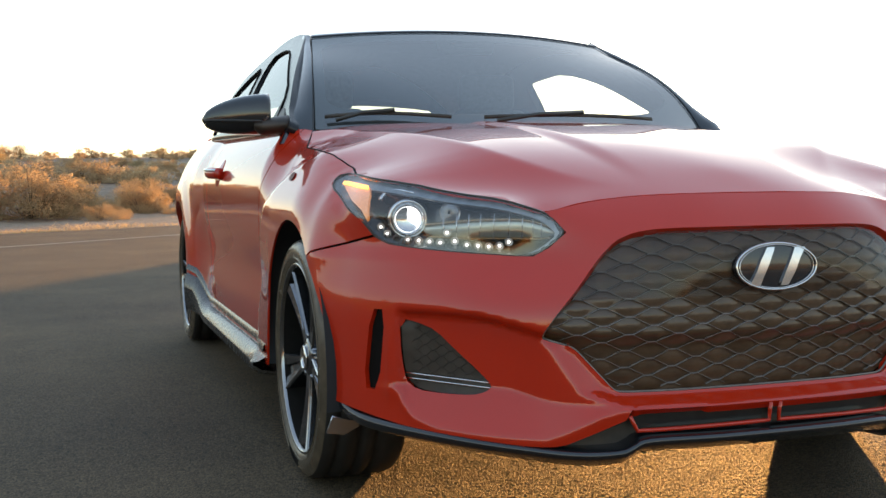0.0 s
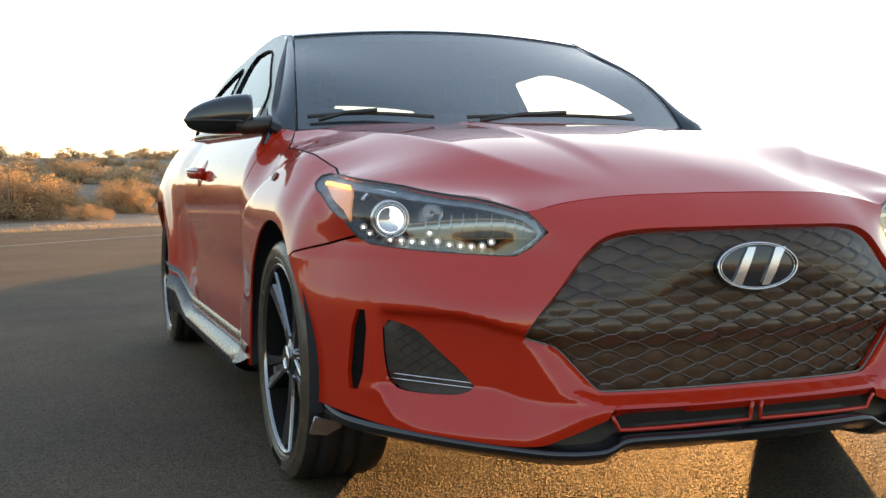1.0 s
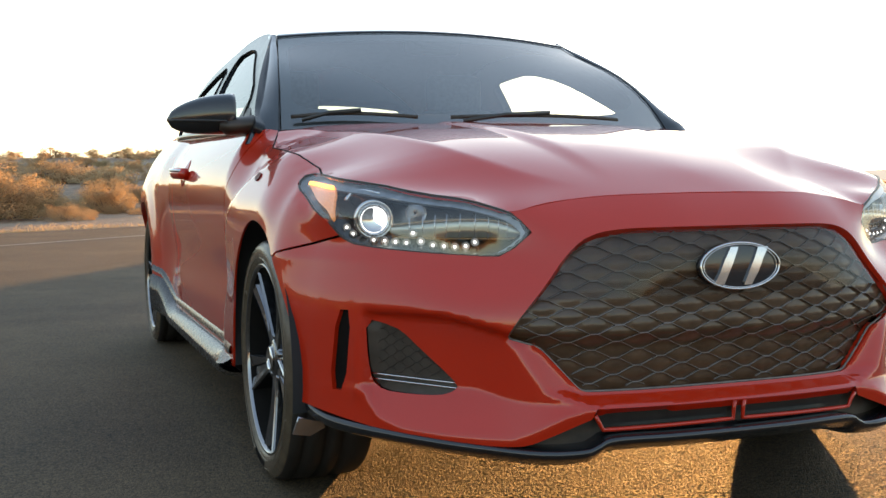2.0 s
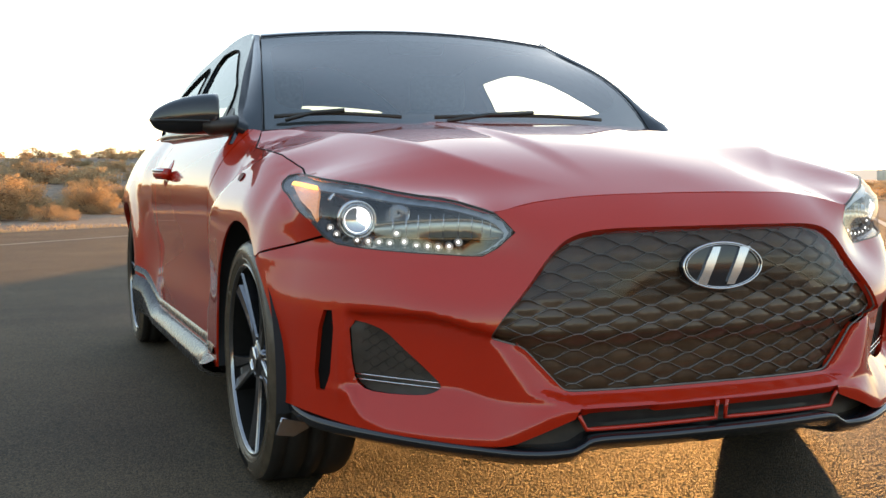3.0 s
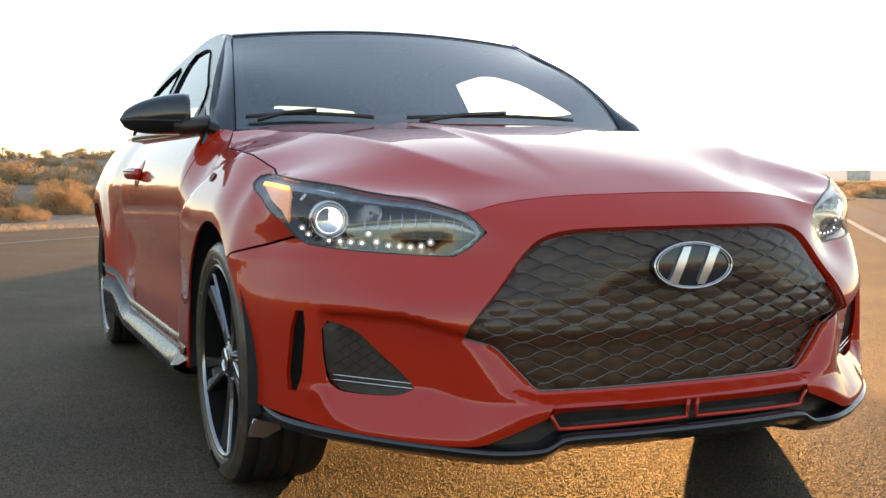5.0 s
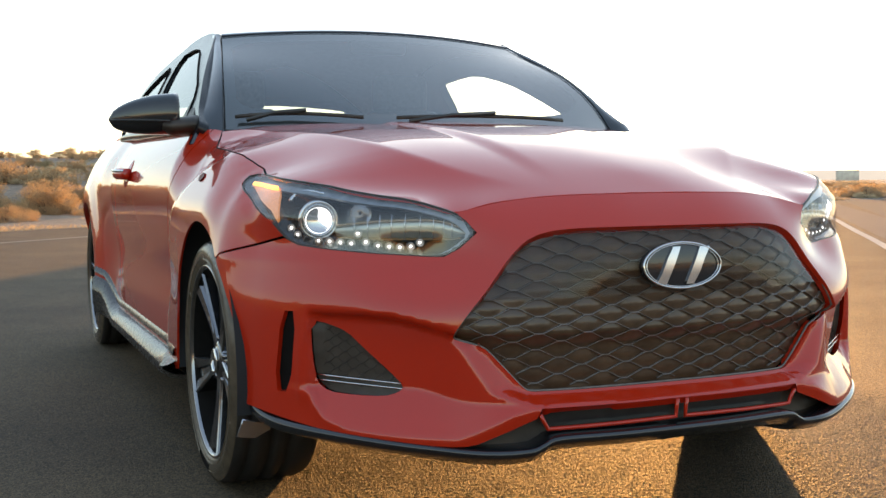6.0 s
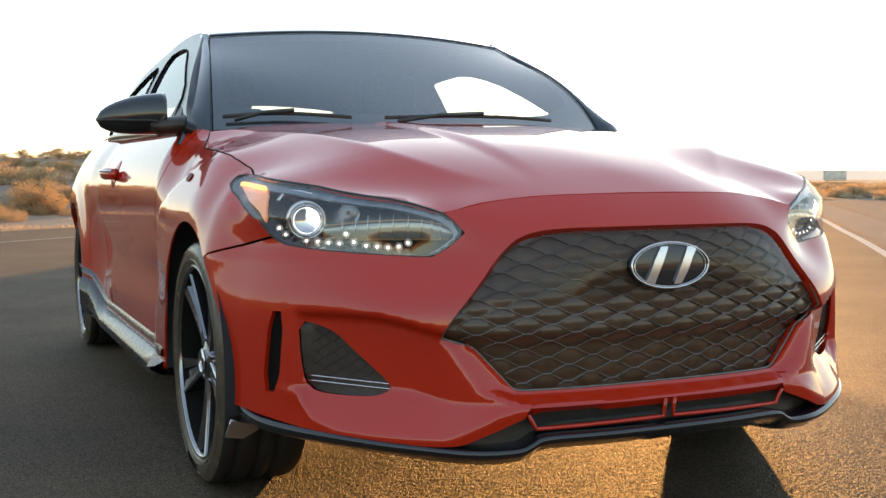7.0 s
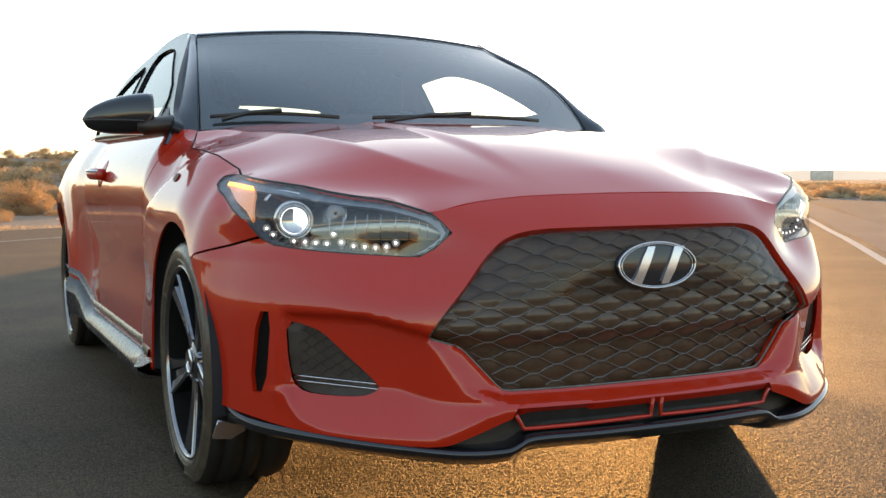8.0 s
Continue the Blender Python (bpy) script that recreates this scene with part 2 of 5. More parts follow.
def hollow(s, z):
    """The fold under the cheek, the hollow round the fog lamp and the wing below it."""
    if z > .505 or s > 1.06:
        return 0.0
    deep, fold, crest = [float(np.interp(s, HS, t)) for t in (DEEP, FOLD, CREST)]
    deep *= ramp(s, (.842, 1.0), (.852, 0.0))
    out = -.010 * sstep(.34, .44, s) * sstep(1.06, .98, s)
    fin = -.012 * math.exp(-((s - .869) / .012) ** 2) * sstep(.27, .32, z) * sstep(.49, .42, z)
    low = min(crest - .008, ramp(s, (.34, .298), (.403, .284), (.475, .249), (.511, .236), (.651, .240), (.749, .246), (.806, .264), (.834, .297), (.845, .322)))
    return fin + ramp(z, (low - .03, out + .006), (low, out), (crest - .003, deep), (crest + .004, deep), (fold - .018, deep), (fold - .003, deep * .10), (fold, 0.0))

def throat(s, z):
    """Chamfer that leads down into the lower half of the grille opening."""
    if z > .452 or z < .300 or s > .54:
        return 0.0
    deep = ramp(z, (.306, 0.0), (.319, .042), (.420, .023), (.452, 0.0))
    edge = ramp(z, (.318, .345), (.333, .365), (.424, .457), (.446, .525))
    crease = ramp(z, (.305, .352), (.318, .40), (.335, .455), (.40, .500), (.446, .531))
    return deep * (1 - sstep(0, 1, (s - edge) / (crease - edge)))

UPRIGHT = eased((.40, 0), (.50, .022), (.56, .036), (.64, .047), (.77, .057), (.913, .060), (1.02, .052), (1.25, 0), over=HS2)

def upright(s):
    """How far the lamps and the fender beside them stand proud of the lean of the nose."""
    return float(np.interp(s, HS2, UPRIGHT)) if s < 1.4 else 0.0

def inset(s, z, y):
    """How far the skin lies inside the plan outline."""
    w = sstep(.62, 1.02, s)
    # nose
    u = max(0, z - .62)
    if z < .62:
        A = 1.667 * max(0, z - .485) ** 2
    elif z < .67:
        A = .0304 + .45 * u + .9 * u * u
    else:
        A = .05515 + .54 * (z - .67)
    k = sstep(.1, .5, s)
    f = k * A + (1 - k) * .30 * soft(z - .62, .05) + 3.2 * u * u
    f += hollow(s, z) + throat(s, z)
    f += .047 * math.exp(-((s - .57) / .16) ** 2 - ((z - .615) / .075) ** 2)     # set back below the lamp
    # flank
    u = max(0, z - .60)
    q = ramp(y, (.6, 1.0), (1.0, .7), (1.45, 0.0))
    c = ramp(y, (.45, 1.95), (1.0, 1.55), (1.45, .85))
    g = c * u * u + .22 * q * u
    k = sstep(.55, .95, y)
    if k:                                # upright flank with a rounded shoulder under the windows
        t = sstep(.9, 1.5, y)
        u0, S, h = .26 + .07 * t, 1.35 + .25 * t, .07 + .03 * t
        T = c * u0 * u0 + .22 * q * u0
        S *= 2 * c * u0 + .22 * q
        a = u0 - T / S
        h = min(h, a)
        e = min(max(u - a + h, 0.0), 2 * h)
        g += k * (S * (e * e / (4 * h) + max(0.0, u - a - h)) - g)
    k = sstep(.62, .90, y) * sstep(1.45, 1.20, y)
    if k:                                # the fender stands upright to its crown and leans in less above it
        g += k * (.010 + .58 * soft(u - .115, .035) + 1.3 * soft(u - .272, .010) - g)
    d = sstep(1.15, 1.5, y) * sstep(3.15, 2.8, y)      # door hollow
    g += d * (.024 * math.exp(-((z - .47) / .13) ** 2) + .012)
    g += .014 * sstep(.42, .22, z) * d
    r = math.hypot((y - .88) * (1 if y < .88 else .85), z - .318)
    g -= .019 * sstep(.540, .504, r) * sstep(.48, .64, y)     # flares round the wheels
    g += (.21 * (soft(z - .50, .04) - soft(z - .62, .06)) - .012) * sstep(.75, .45, y)
    r = math.hypot(y - 3.53, z - .318)
    g -= .03 * math.exp(-((r - .39) / .085) ** 2) * sstep(.95, .60, z)
    g += .020
    r = f * (1 - w) + g * w - upright(s) * sstep(.62, .74, z)
    t = sstep(3.6, 4.2, y)
    return r + t * (.25 * max(0, z - .75))

def skin(s, z):
    x, y, nx, ny = plan(s)
    i = inset(s, z, y)
    return x - nx * i, y - ny * i, z


def pt(side, s, z, off=0.0):
    """A point on the body, set in by off. side: 1 the car's left, -1 its right."""
    x, y, nx, ny = plan(s)
    i = inset(s, z, y) + off
    return (side * (x - nx * i), y - ny * i, z)


def on_body(side=0, off=0.0):
    """Body surface for sheet(); side 0: both halves, with negative s on the car's right."""
    if side:
        return lambda s, z: pt(side, s, z, off)
    return lambda s, z: pt(1 if s >= 0 else -1, abs(s), z, off)


# ---- materials
PAINT = mat("red_metallic_paint", (.56, .023, .003), .42, .0, 1.0, .05, 900, .0, 1, .12)
PAINT.node_tree.nodes["Principled BSDF"].inputs["Coat IOR"].default_value = 1.63
GLOSS_BLACK = mat("gloss_black_paint", (.012, .013, .016), .18, 0, 1.0, .2, 60)
PILLAR = mat("black_pillar_paint", (.012, .013, .016), .20, 0, 0, .2, 40, 0, 1, .42)
GRILLE_BAR = mat("grille_bar_plastic", (.17, .145, .125), .16, 0, .8, .2, 40)
GRILLE_BACK = mat("brown_black_plastic", (.100, .058, .033), .30, 0, .4, .25, 30, .05, 900)
BLACK_PLASTIC = mat("black_grained_plastic", (.050, .037, .028), .42, 0, 0, .25, 30, .15, 900)
SATIN_BLACK = mat("satin_black_plastic", (.026, .025, .024), .30, 0, .3, .2, 30)
# near-black for rubber seals; also stands in for shade in slots, hood gap, barrels
VOID = mat("black_shade_and_seals", (.010, .009, .008), .9, 0, 0, .2, 40, 0, 1, .1)
DARK = mat("dark_lining", (.02, .02, .022), .8, 0, 0, .3, 15)
HEADLINER = mat("grey_headliner_cloth", (.30, .29, .28), .9, 0, 0, .15, 60)
FABRIC = mat("dark_seat_cloth", (.075, .072, .072), .9, 0, 0, .3, 80, .3, 600)
RUBBER = mat("tyre_rubber", (.024, .021, .018), .55, 0, 0, .3, 25, .25, 400)
ALLOY = mat("machined_alloy", (.48, .48, .50), .22, 1, .4, .06, 60)
ALLOY_DARK = mat("dark_painted_alloy", (.20, .205, .225), .22, 1, .4, .15, 40)
CHROME = mat("chrome", (.80, .80, .82), .06, 1, 0, .05, 50)
RIM = mat("satin_rim_lip", (.34, .34, .35), .14, 1, 0, .08, 60)
BADGE = mat("satin_chrome", (.82, .82, .84), .22, 1, 0, .05, 50)
SKIRT = mat("dark_skirt_paint", (.016, .017, .021), .27, 0, .25, .03, 50, 0, 1, .40)
SILVER = mat("silver_skirt_trim", (.55, .55, .57), .25, .8, .6, .06, 50)
# faint emission added to brighten the amber, though a reflector is no lamp
AMBER = mat("glowing_amber_reflector", (.95, .36, .14), .25, 0, 1.0, .15, 200, 0, 1, .5, .10)
MARKER = mat("dark_red_marker", (.14, .008, .006), .45, 0, 0, .1, 100, 0, 1, .2)
LED = mat("led_chip", (1, .97, .92), .3, 0, 0, 0, 1, 0, 1, .5, .8)
LAMP_TRIM = mat("satin_lamp_trim", (.46, .47, .42), .22, .6, .4, .1, 40)
BEZEL = mat("satin_grey_bezel", (.30, .31, .33), .30, .5, .3, .2, 50)
# golden tint stands in for the warm reflection along the lamp shelf
GOLD_GLEAM = mat("painted_gold_reflection", (.30, .17, .07), .22, .8, .4, .2, 60)
AMBER_LIT = mat("lit_amber_strip", (1, .42, .06), .3, 0, 0, 0, 1, 0, 1, .5, .9)
LAMP_BOWL = mat("grey_lamp_bowl", (.09, .088, .088), .20, .6, .5, .3, 30)
LENS = mat("projector_lens", (.75, .77, .80), .03, .85, 1.0, .05, 30)
MARKING = mat("raised_tyre_marking", (.018, .017, .016), .6)
SIDEWALL = mat("dusty_tyre_sidewall", (.105, .080, .053), .26, 0, 0, .25, 30, .15, 500)
STEEL = mat("brake_steel", (.28, .27, .26), .38, 1, 0, .2, 60)
SCREEN = glass("windscreen_glass", (.80, .86, .86), .19, .058)
CLEAR = glass("clear_lamp_cover", (.95, .96, .97), .11, 0, .55)
SIDE_GLASS = glass("tinted_side_glass", (.80, .86, .84), .10)
SMOKED = glass("smoked_cover", (.78, .75, .72), .03)

# ---- car
car = thing("car", (0, 0, 0), label="red three-door hatchback with a black roof parked on the asphalt", category="car")

HEADLIGHT = [(.4701, .6642), (.4983, .6905), (.5243, .7057), (.6262, .7330), (.7432, .7469), (.8650, .7684), (1.1079, .7899), (1.2305, .7920), (1.2238, .7701), (1.1109, .7376),
             (.9867, .6869), (.9407, .6497), (.8977, .6352), (.8344, .6291), (.6960, .6190), (.5930, .6130), (.5500, .6130), (.5129, .6310)]
HOODCUT = [(0, .744), (.16, .743), (.30, .738), (.4209, .7251), (.5234, .7067)]
FENDERCUT = [(.9446, .6497), (1.0491, .6291), (1.1780, .6050), (1.205, .595)]
LOW_EDGE = [(1.052, .268), (.959, .258), (.864, .247), (.721, .231), (.595, .225), (.493, .224), (.438, .242), (.346, .276), (.335, .298), (0, .299)]
GRILLE = [(0, .675), (.20, .674), (.258, .672), (.300, .668), (.330, .661), (.362, .647), (.396, .616), (.441, .559), (.489, .502), (.520, .458), (.526, .446), (.520, .441), (.465, .427), (.448, .417), (.406, .375), (.368, .336), (.354, .327), (.33, .3255), (0, .3265)]
FOG = [(.847, .474), (.808, .467), (.767, .452), (.721, .410), (.668, .365), (.638, .336), (.652, .323), (.680, .315), (.748, .314), (.810, .319), (.840, .338), (.845, .388)]
VENT = [(.924, .492), (.880, .494), (.901, .314), (.951, .312)]
MARK = (1.588, .788)
SC = s_of_y(.88)                     # front axle
SR = s_of_y(3.53)                    # rear axle


def arch(sc, a0, a1, r=.357, front=0.0, n=24):
    """Wheel arch edge, from angle a0 to a1 (0 is ahead, 90 above)."""
    out = []
    for i in range(n + 1):
        a = radians(a0 + (a1 - a0) * i / n)
        c = math.cos(a)
        out.append((sc - (r + (front if c > 0 else 0)) * c, .318 + r * math.sin(a)))
    return out


def mirrored(half):
    """A closed outline from its half, which runs from the middle to the middle."""
    return half + [(-a, b) for a, b in half[::-1] if abs(a) > 1e-6]


def build_front():
    top = curve(HOODCUT, 4)
    lamp = [HEADLIGHT[i] for i in (1, 0, 17, 16, 15, 14, 13, 12)]
    out = top + lamp + FENDERCUT[:-1] + arch(SC, 50, -8, front=.028)[0:] + curve(LOW_EDGE[:7], 3) + LOW_EDGE[7:]
    holes = [round_off(mirrored(GRILLE), 1)]
    for m in (1, -1):
        holes += [round_off([(m * a, b) for a, b in FOG], 1), round_off([(m * a, b) for a, b in VENT], 1)]
    bumper = part("front_bumper", sheet(mirrored(out), holes, on_body(), .0075, lip=.022), PAINT, car)
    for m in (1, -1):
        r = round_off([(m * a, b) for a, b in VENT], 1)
        # black sheet just inside each slot, standing in for the shade within
        part("slot_shade", sheet([(a + (a - m * .920) * .1, b) for a, b in r], [], on_body(0, .012), .02, lip=0), VOID, bumper)
    return bumper


def wave(x, k, W, Hh, lo):
    """Height of the k-th zigzag bar of a lattice at x."""
    t = abs(((x / W + .5 * (k % 2)) % 1.0) * 2 - 1)               # 0 at a low, 1 at a peak
    return lo + k * Hh + Hh * .46 * (2 * min(1.0, max(0.0, (t - .17) / .66)) - 1)


def honeycomb(poly, W, Hh, off, size):
    """A lattice of flattened cells inside an outline on the body."""
    bm = bmesh.new()
    lo, hi = np.min(poly, 0), np.max(poly, 0)
    prof = [(u * size, v * size) for u, v in ((-.0022, -.012), (.0022, -.012), (.0030, .008), (0, .0105), (-.0030, .008))]
    for k in range(int((hi[1] - lo[1]) / Hh) + 2):
        xs = np.arange(math.floor(lo[0] / W) * W, hi[0] + W, W / 24)
        pts = np.array([(x, wave(x, k, W, Hh, lo[1])) for x in xs])
        ok = within(pts[:, 0], pts[:, 1], poly)
        run = []
        for p, o in list(zip(pts, ok)) + [((0, 0), False)]:
            if o:
                run.append(p)
                continue
            if len(run) > 2:
                rings = []
                for a, b in run:
                    q = pt(1 if a >= 0 else -1, abs(a), b, off)
                    rings.append([bm.verts.new((q[0], q[1] - v, q[2] + u)) for u, v in prof])
                for a, b in zip(rings, rings[1:]):
                    for i in range(5):
                        bm.faces.new((a[i], a[(i + 1) % 5], b[(i + 1) % 5], b[i]))
            run = []
    bmesh.ops.recalc_face_normals(bm, faces=bm.faces)
    return bm


def pillows(poly, W, Hh, off, tall):
    """The filled cells of a lattice: each one a low cushion."""
    lo = np.min(poly, 0)

    def fn(s, z):
        k = int((z - lo[1]) / Hh)
        d = 1.0
        for j in range(k - 1, k + 3):
            d = min(d, abs(z - wave(s, j, W, Hh, lo[1])) / Hh)
        return pt(1 if s >= 0 else -1, abs(s), z, off - tall * sstep(0, .75, d))
    return fn


def build_grille():
    inner = [(a * .985, .495 + (b - .495) * .97) for a, b in round_off(mirrored(GRILLE), 1)]
    cell = (.112, .0186)
    g = part("grille", sheet(round_off(mirrored([(a * 1.02, b) for a, b in GRILLE]), 1), [], pillows(inner, *cell, .0270, .0030), .0065, lip=0), GRILLE_BACK, car, "brown-black honeycomb grille with filled cells")
    edge = even(round_off(mirrored(GRILLE), 1), .02)
    part("grille_frame", sweep([pt(1 if a >= 0 else -1, abs(a), b, .010) for a, b in edge], circle(.0032, 6), Vector((0, 1, 0)), True), GRILLE_BAR, g)
    part("honeycomb_mesh", honeycomb(inner, *cell, .0235, .34), GRILLE_BAR, g, smooth=False)
    # smoked upper cover
    half = [(0, .668), (.24, .666), (.31, .654), (.358, .630), (.43, .562), (.462, .528), (0, .528)]
    part("smoked_cover", sheet(mirrored(half), [], on_body(0, .012), .03, lip=.003), SMOKED, g)
    # badge
    e = part("emblem", sheet([(.104 * math.cos(a), .588 + .052 * math.sin(a)) for a in np.linspace(0, 2 * math.pi, 40, False)], [], on_body(0, .006), .012, lip=.010), GLOSS_BLACK, g, "oval dark badge with a chrome rim")
    for r, w in ((1.0, .0026), (.93, .0012)):
        ring = [pt(1 if math.cos(a) >= 0 else -1, abs(.100 * r * math.cos(a)), .588 + .0495 * r * math.sin(a), .003) for a in np.linspace(0, 2 * math.pi, 48, False)]
        part("rim_ring", sweep(ring, circle(w, 6), Vector((0, 1, 0)), True), CHROME, e)
    for o, k in ((-.026, 1), (.028, -1)):              # two plain slanted bars, flared at the ends
        outline = [(a * k, b * k) for a, b in ((-.032, -.033), (-.010, -.033), (-.001, -.014), (.008, .004), (.022, .034), (.006, .034), (-.008, .012), (-.019, -.012))]
        part("chrome_bar", sheet([((a + o) * 1.2, .588 + b * 1.2) for a, b in outline], [], on_body(0, .001), .01, lip=.005), BADGE, e)
    return g


def build_lower():
    """Black splitter, lower intakes and their red edges."""
    low = part("lower_intake", sheet(mirrored([(0, .304), (.40, .304), (.52, .268), (.60, .216), (0, .216)]), [], on_body(0, .05), .03, lip=0), BLACK_PLASTIC, car)
    for m in (1, -1):
        line = [(.012, .296), (.012, .256), (.320, .252), (.338, .284)]
        P = even(line, .02, False)
        part("red_edge", sweep([pt(m, a, b, .004) for a, b in P], circle(.0048, 6), Vector((0, 1, 0))), PAINT, low)
        part("intake_panel", sheet([(m * a, b) for a, b in [(.012, .298), (.012, .256), (.320, .252), (.340, .290), (.335, .298)]], [], on_body(0, .030), .02, lip=0), SATIN_BLACK, low)
    top = [(1.045, .272), (1.0, .256), (.93, .246), (.849, .240), (.713, .231), (.592, .222), (.476, .213), (.366, .2125), (.335, .222), (.297, .236), (.15, .237), (0, .237)]
    path = curve(top, 5)
    path = [(a, b) for a, b in path] + [(-a, b) for a, b in path[::-1][1:]]
    bm_rings = []
    for a, b in path:
        m = 1 if a >= 0 else -1
        s = abs(a)
        o = ramp(s, (.40, -.020), (.55, -.010), (.95, -.008), (1.06, .004))
        k = ramp(s, (.5, 1.0), (.8, 1.5), (1.0, 2.2))          # the blade deepens towards the wheel
        bm_rings.append([pt(m, s, b + dz, o + d) for d, dz in ((.10, .004), (.012, .005), (.003, .002), (0, -.003 * k), (.002, -.010 * k), (.012, -.006 - .010 * k), (.030, -.030), (.06, -.036), (.16, -.038))])
    part("splitter", loft(bm_rings, False, False), GLOSS_BLACK, car, "gloss black chin spoiler")
    for m in (1, -1):
        part("air_deflector", sheet([(m * .866, .238), (m * .800, .214), (m * .788, .198), (m * .826, .181), (m * .874, .194)], [], lambda x, z: (x, .52 + .70 * (.2 - z) - .415 * (abs(x) - .83), z), .02, False, .004), SILVER, car, "satin air deflector ahead of the wheel")
    # floor pan
    out = [(-.60, .60), (.60, .60), (.60, 1.28), (.80, 1.32), (.80, 3.1), (.60, 3.15), (.60, 3.9), (.6, 4.1), (-.6, 4.1), (-.6, 3.9), (-.6, 3.15), (-.80, 3.1), (-.80, 1.32), (-.6, 1.28)]
    part("floor_pan", sheet(out, [], lambda x, y: (x, y, .155), .1, True, lip=-.0), DARK, car)


def build_underside():
    part("rear_diffuser", block((1.45, .10, .20), (0, 4.06, .225), .02), BLACK_PLASTIC, car)
    part("silencer", block((.95, .36, .16), (.05, 3.95, .215), .05, 3), STEEL, car)
    part("rear_axle", block((1.2, .16, .10), (0, 3.53, .19), .04, 3), BLACK_PLASTIC, car)


build_underside()
HOOD_EDGE = [(1.1329, .7916), (1.2041, .8039), (1.2586, .8140), (1.3279, .8302), (1.4291, .8478), (1.7196, .8683), (1.8694, .8987), (1.9133, .9238)]


def build_hood():
    over = [(a + (c - a) * t, b + (d - b) * t) for (a, b), (c, d) in zip(HEADLIGHT[2:6], HEADLIGHT[3:7]) for t in (.25, .5, .75, 1)]     # along the top of the lamp
    front = [pt(1, a, b) for a, b in curve(HOODCUT, 3)] + [pt(1, a, b) for a, b in over]
    side = [pt(1, a, b) for a, b in curve(HOOD_EDGE[:6], 7)] + [pt(1, *HOOD_EDGE[-1])]
    back = [(.60, 1.30, .938), (.40, 1.25, .947), (.20, 1.22, .953), (0, 1.21, .955)]
    crown = [(0, .22, .795), (0, .42, .850), (0, .75, .906), (.40, .90, .914), (.40, 1.10, .931), (.57, .90, .906), (.62, 1.10, .917)]

    def fold(x, y):
        """Crease along each side of the hood: the flank outside it falls away."""
        d = abs(x) - sum(ramp(y + o, (.0, .16), (.33, .354), (.43, .440), (.58, .515), (.90, .585), (1.2, .655), (1.3, .72), (1.4, .80)) for o in (-.10, -.05, 0, .05, .10)) / 5
        return -ramp(y, (.4, .28), (.9, .32), (1.2, .50)) * soft(d, .010) * sstep(.18, .42, y)

    def dome(x, y):
        """Raised middle of the hood."""
        return .009 * sstep(.235, .185, abs(x) - .02 * y) * sstep(.16, .50, y)
    ctl = front[::2] + side[::3] + side[-1:] + back + crown
    ctl = [(x, y, h - fold(x, y) - dome(x, y)) for x, y, h in ctl]
    ctl += [(-x, y, h) for x, y, h in ctl if x > .01]
    base = plate(ctl)
    z = lambda x, y: base(x, y) + fold(x, y) + dome(x, y)
    half = front[0:] + side + back[:-1]
    half = [(x, y) for x, y, _ in half]
    half = [(x * .997, y + (.007 if i < len(front) - len(over) else .005)) if i < len(front) else (x - .004, y) for i, (x, y) in enumerate(half)]
    half = [(0, front[0][1] + .007)] + half[1:] + [(0, back[-1][1])]
    part("hood", sheet(mirrored(half), [], lambda x, y: (x, y, z(x, y) - .0015), .011, lip=.007), PAINT, car)


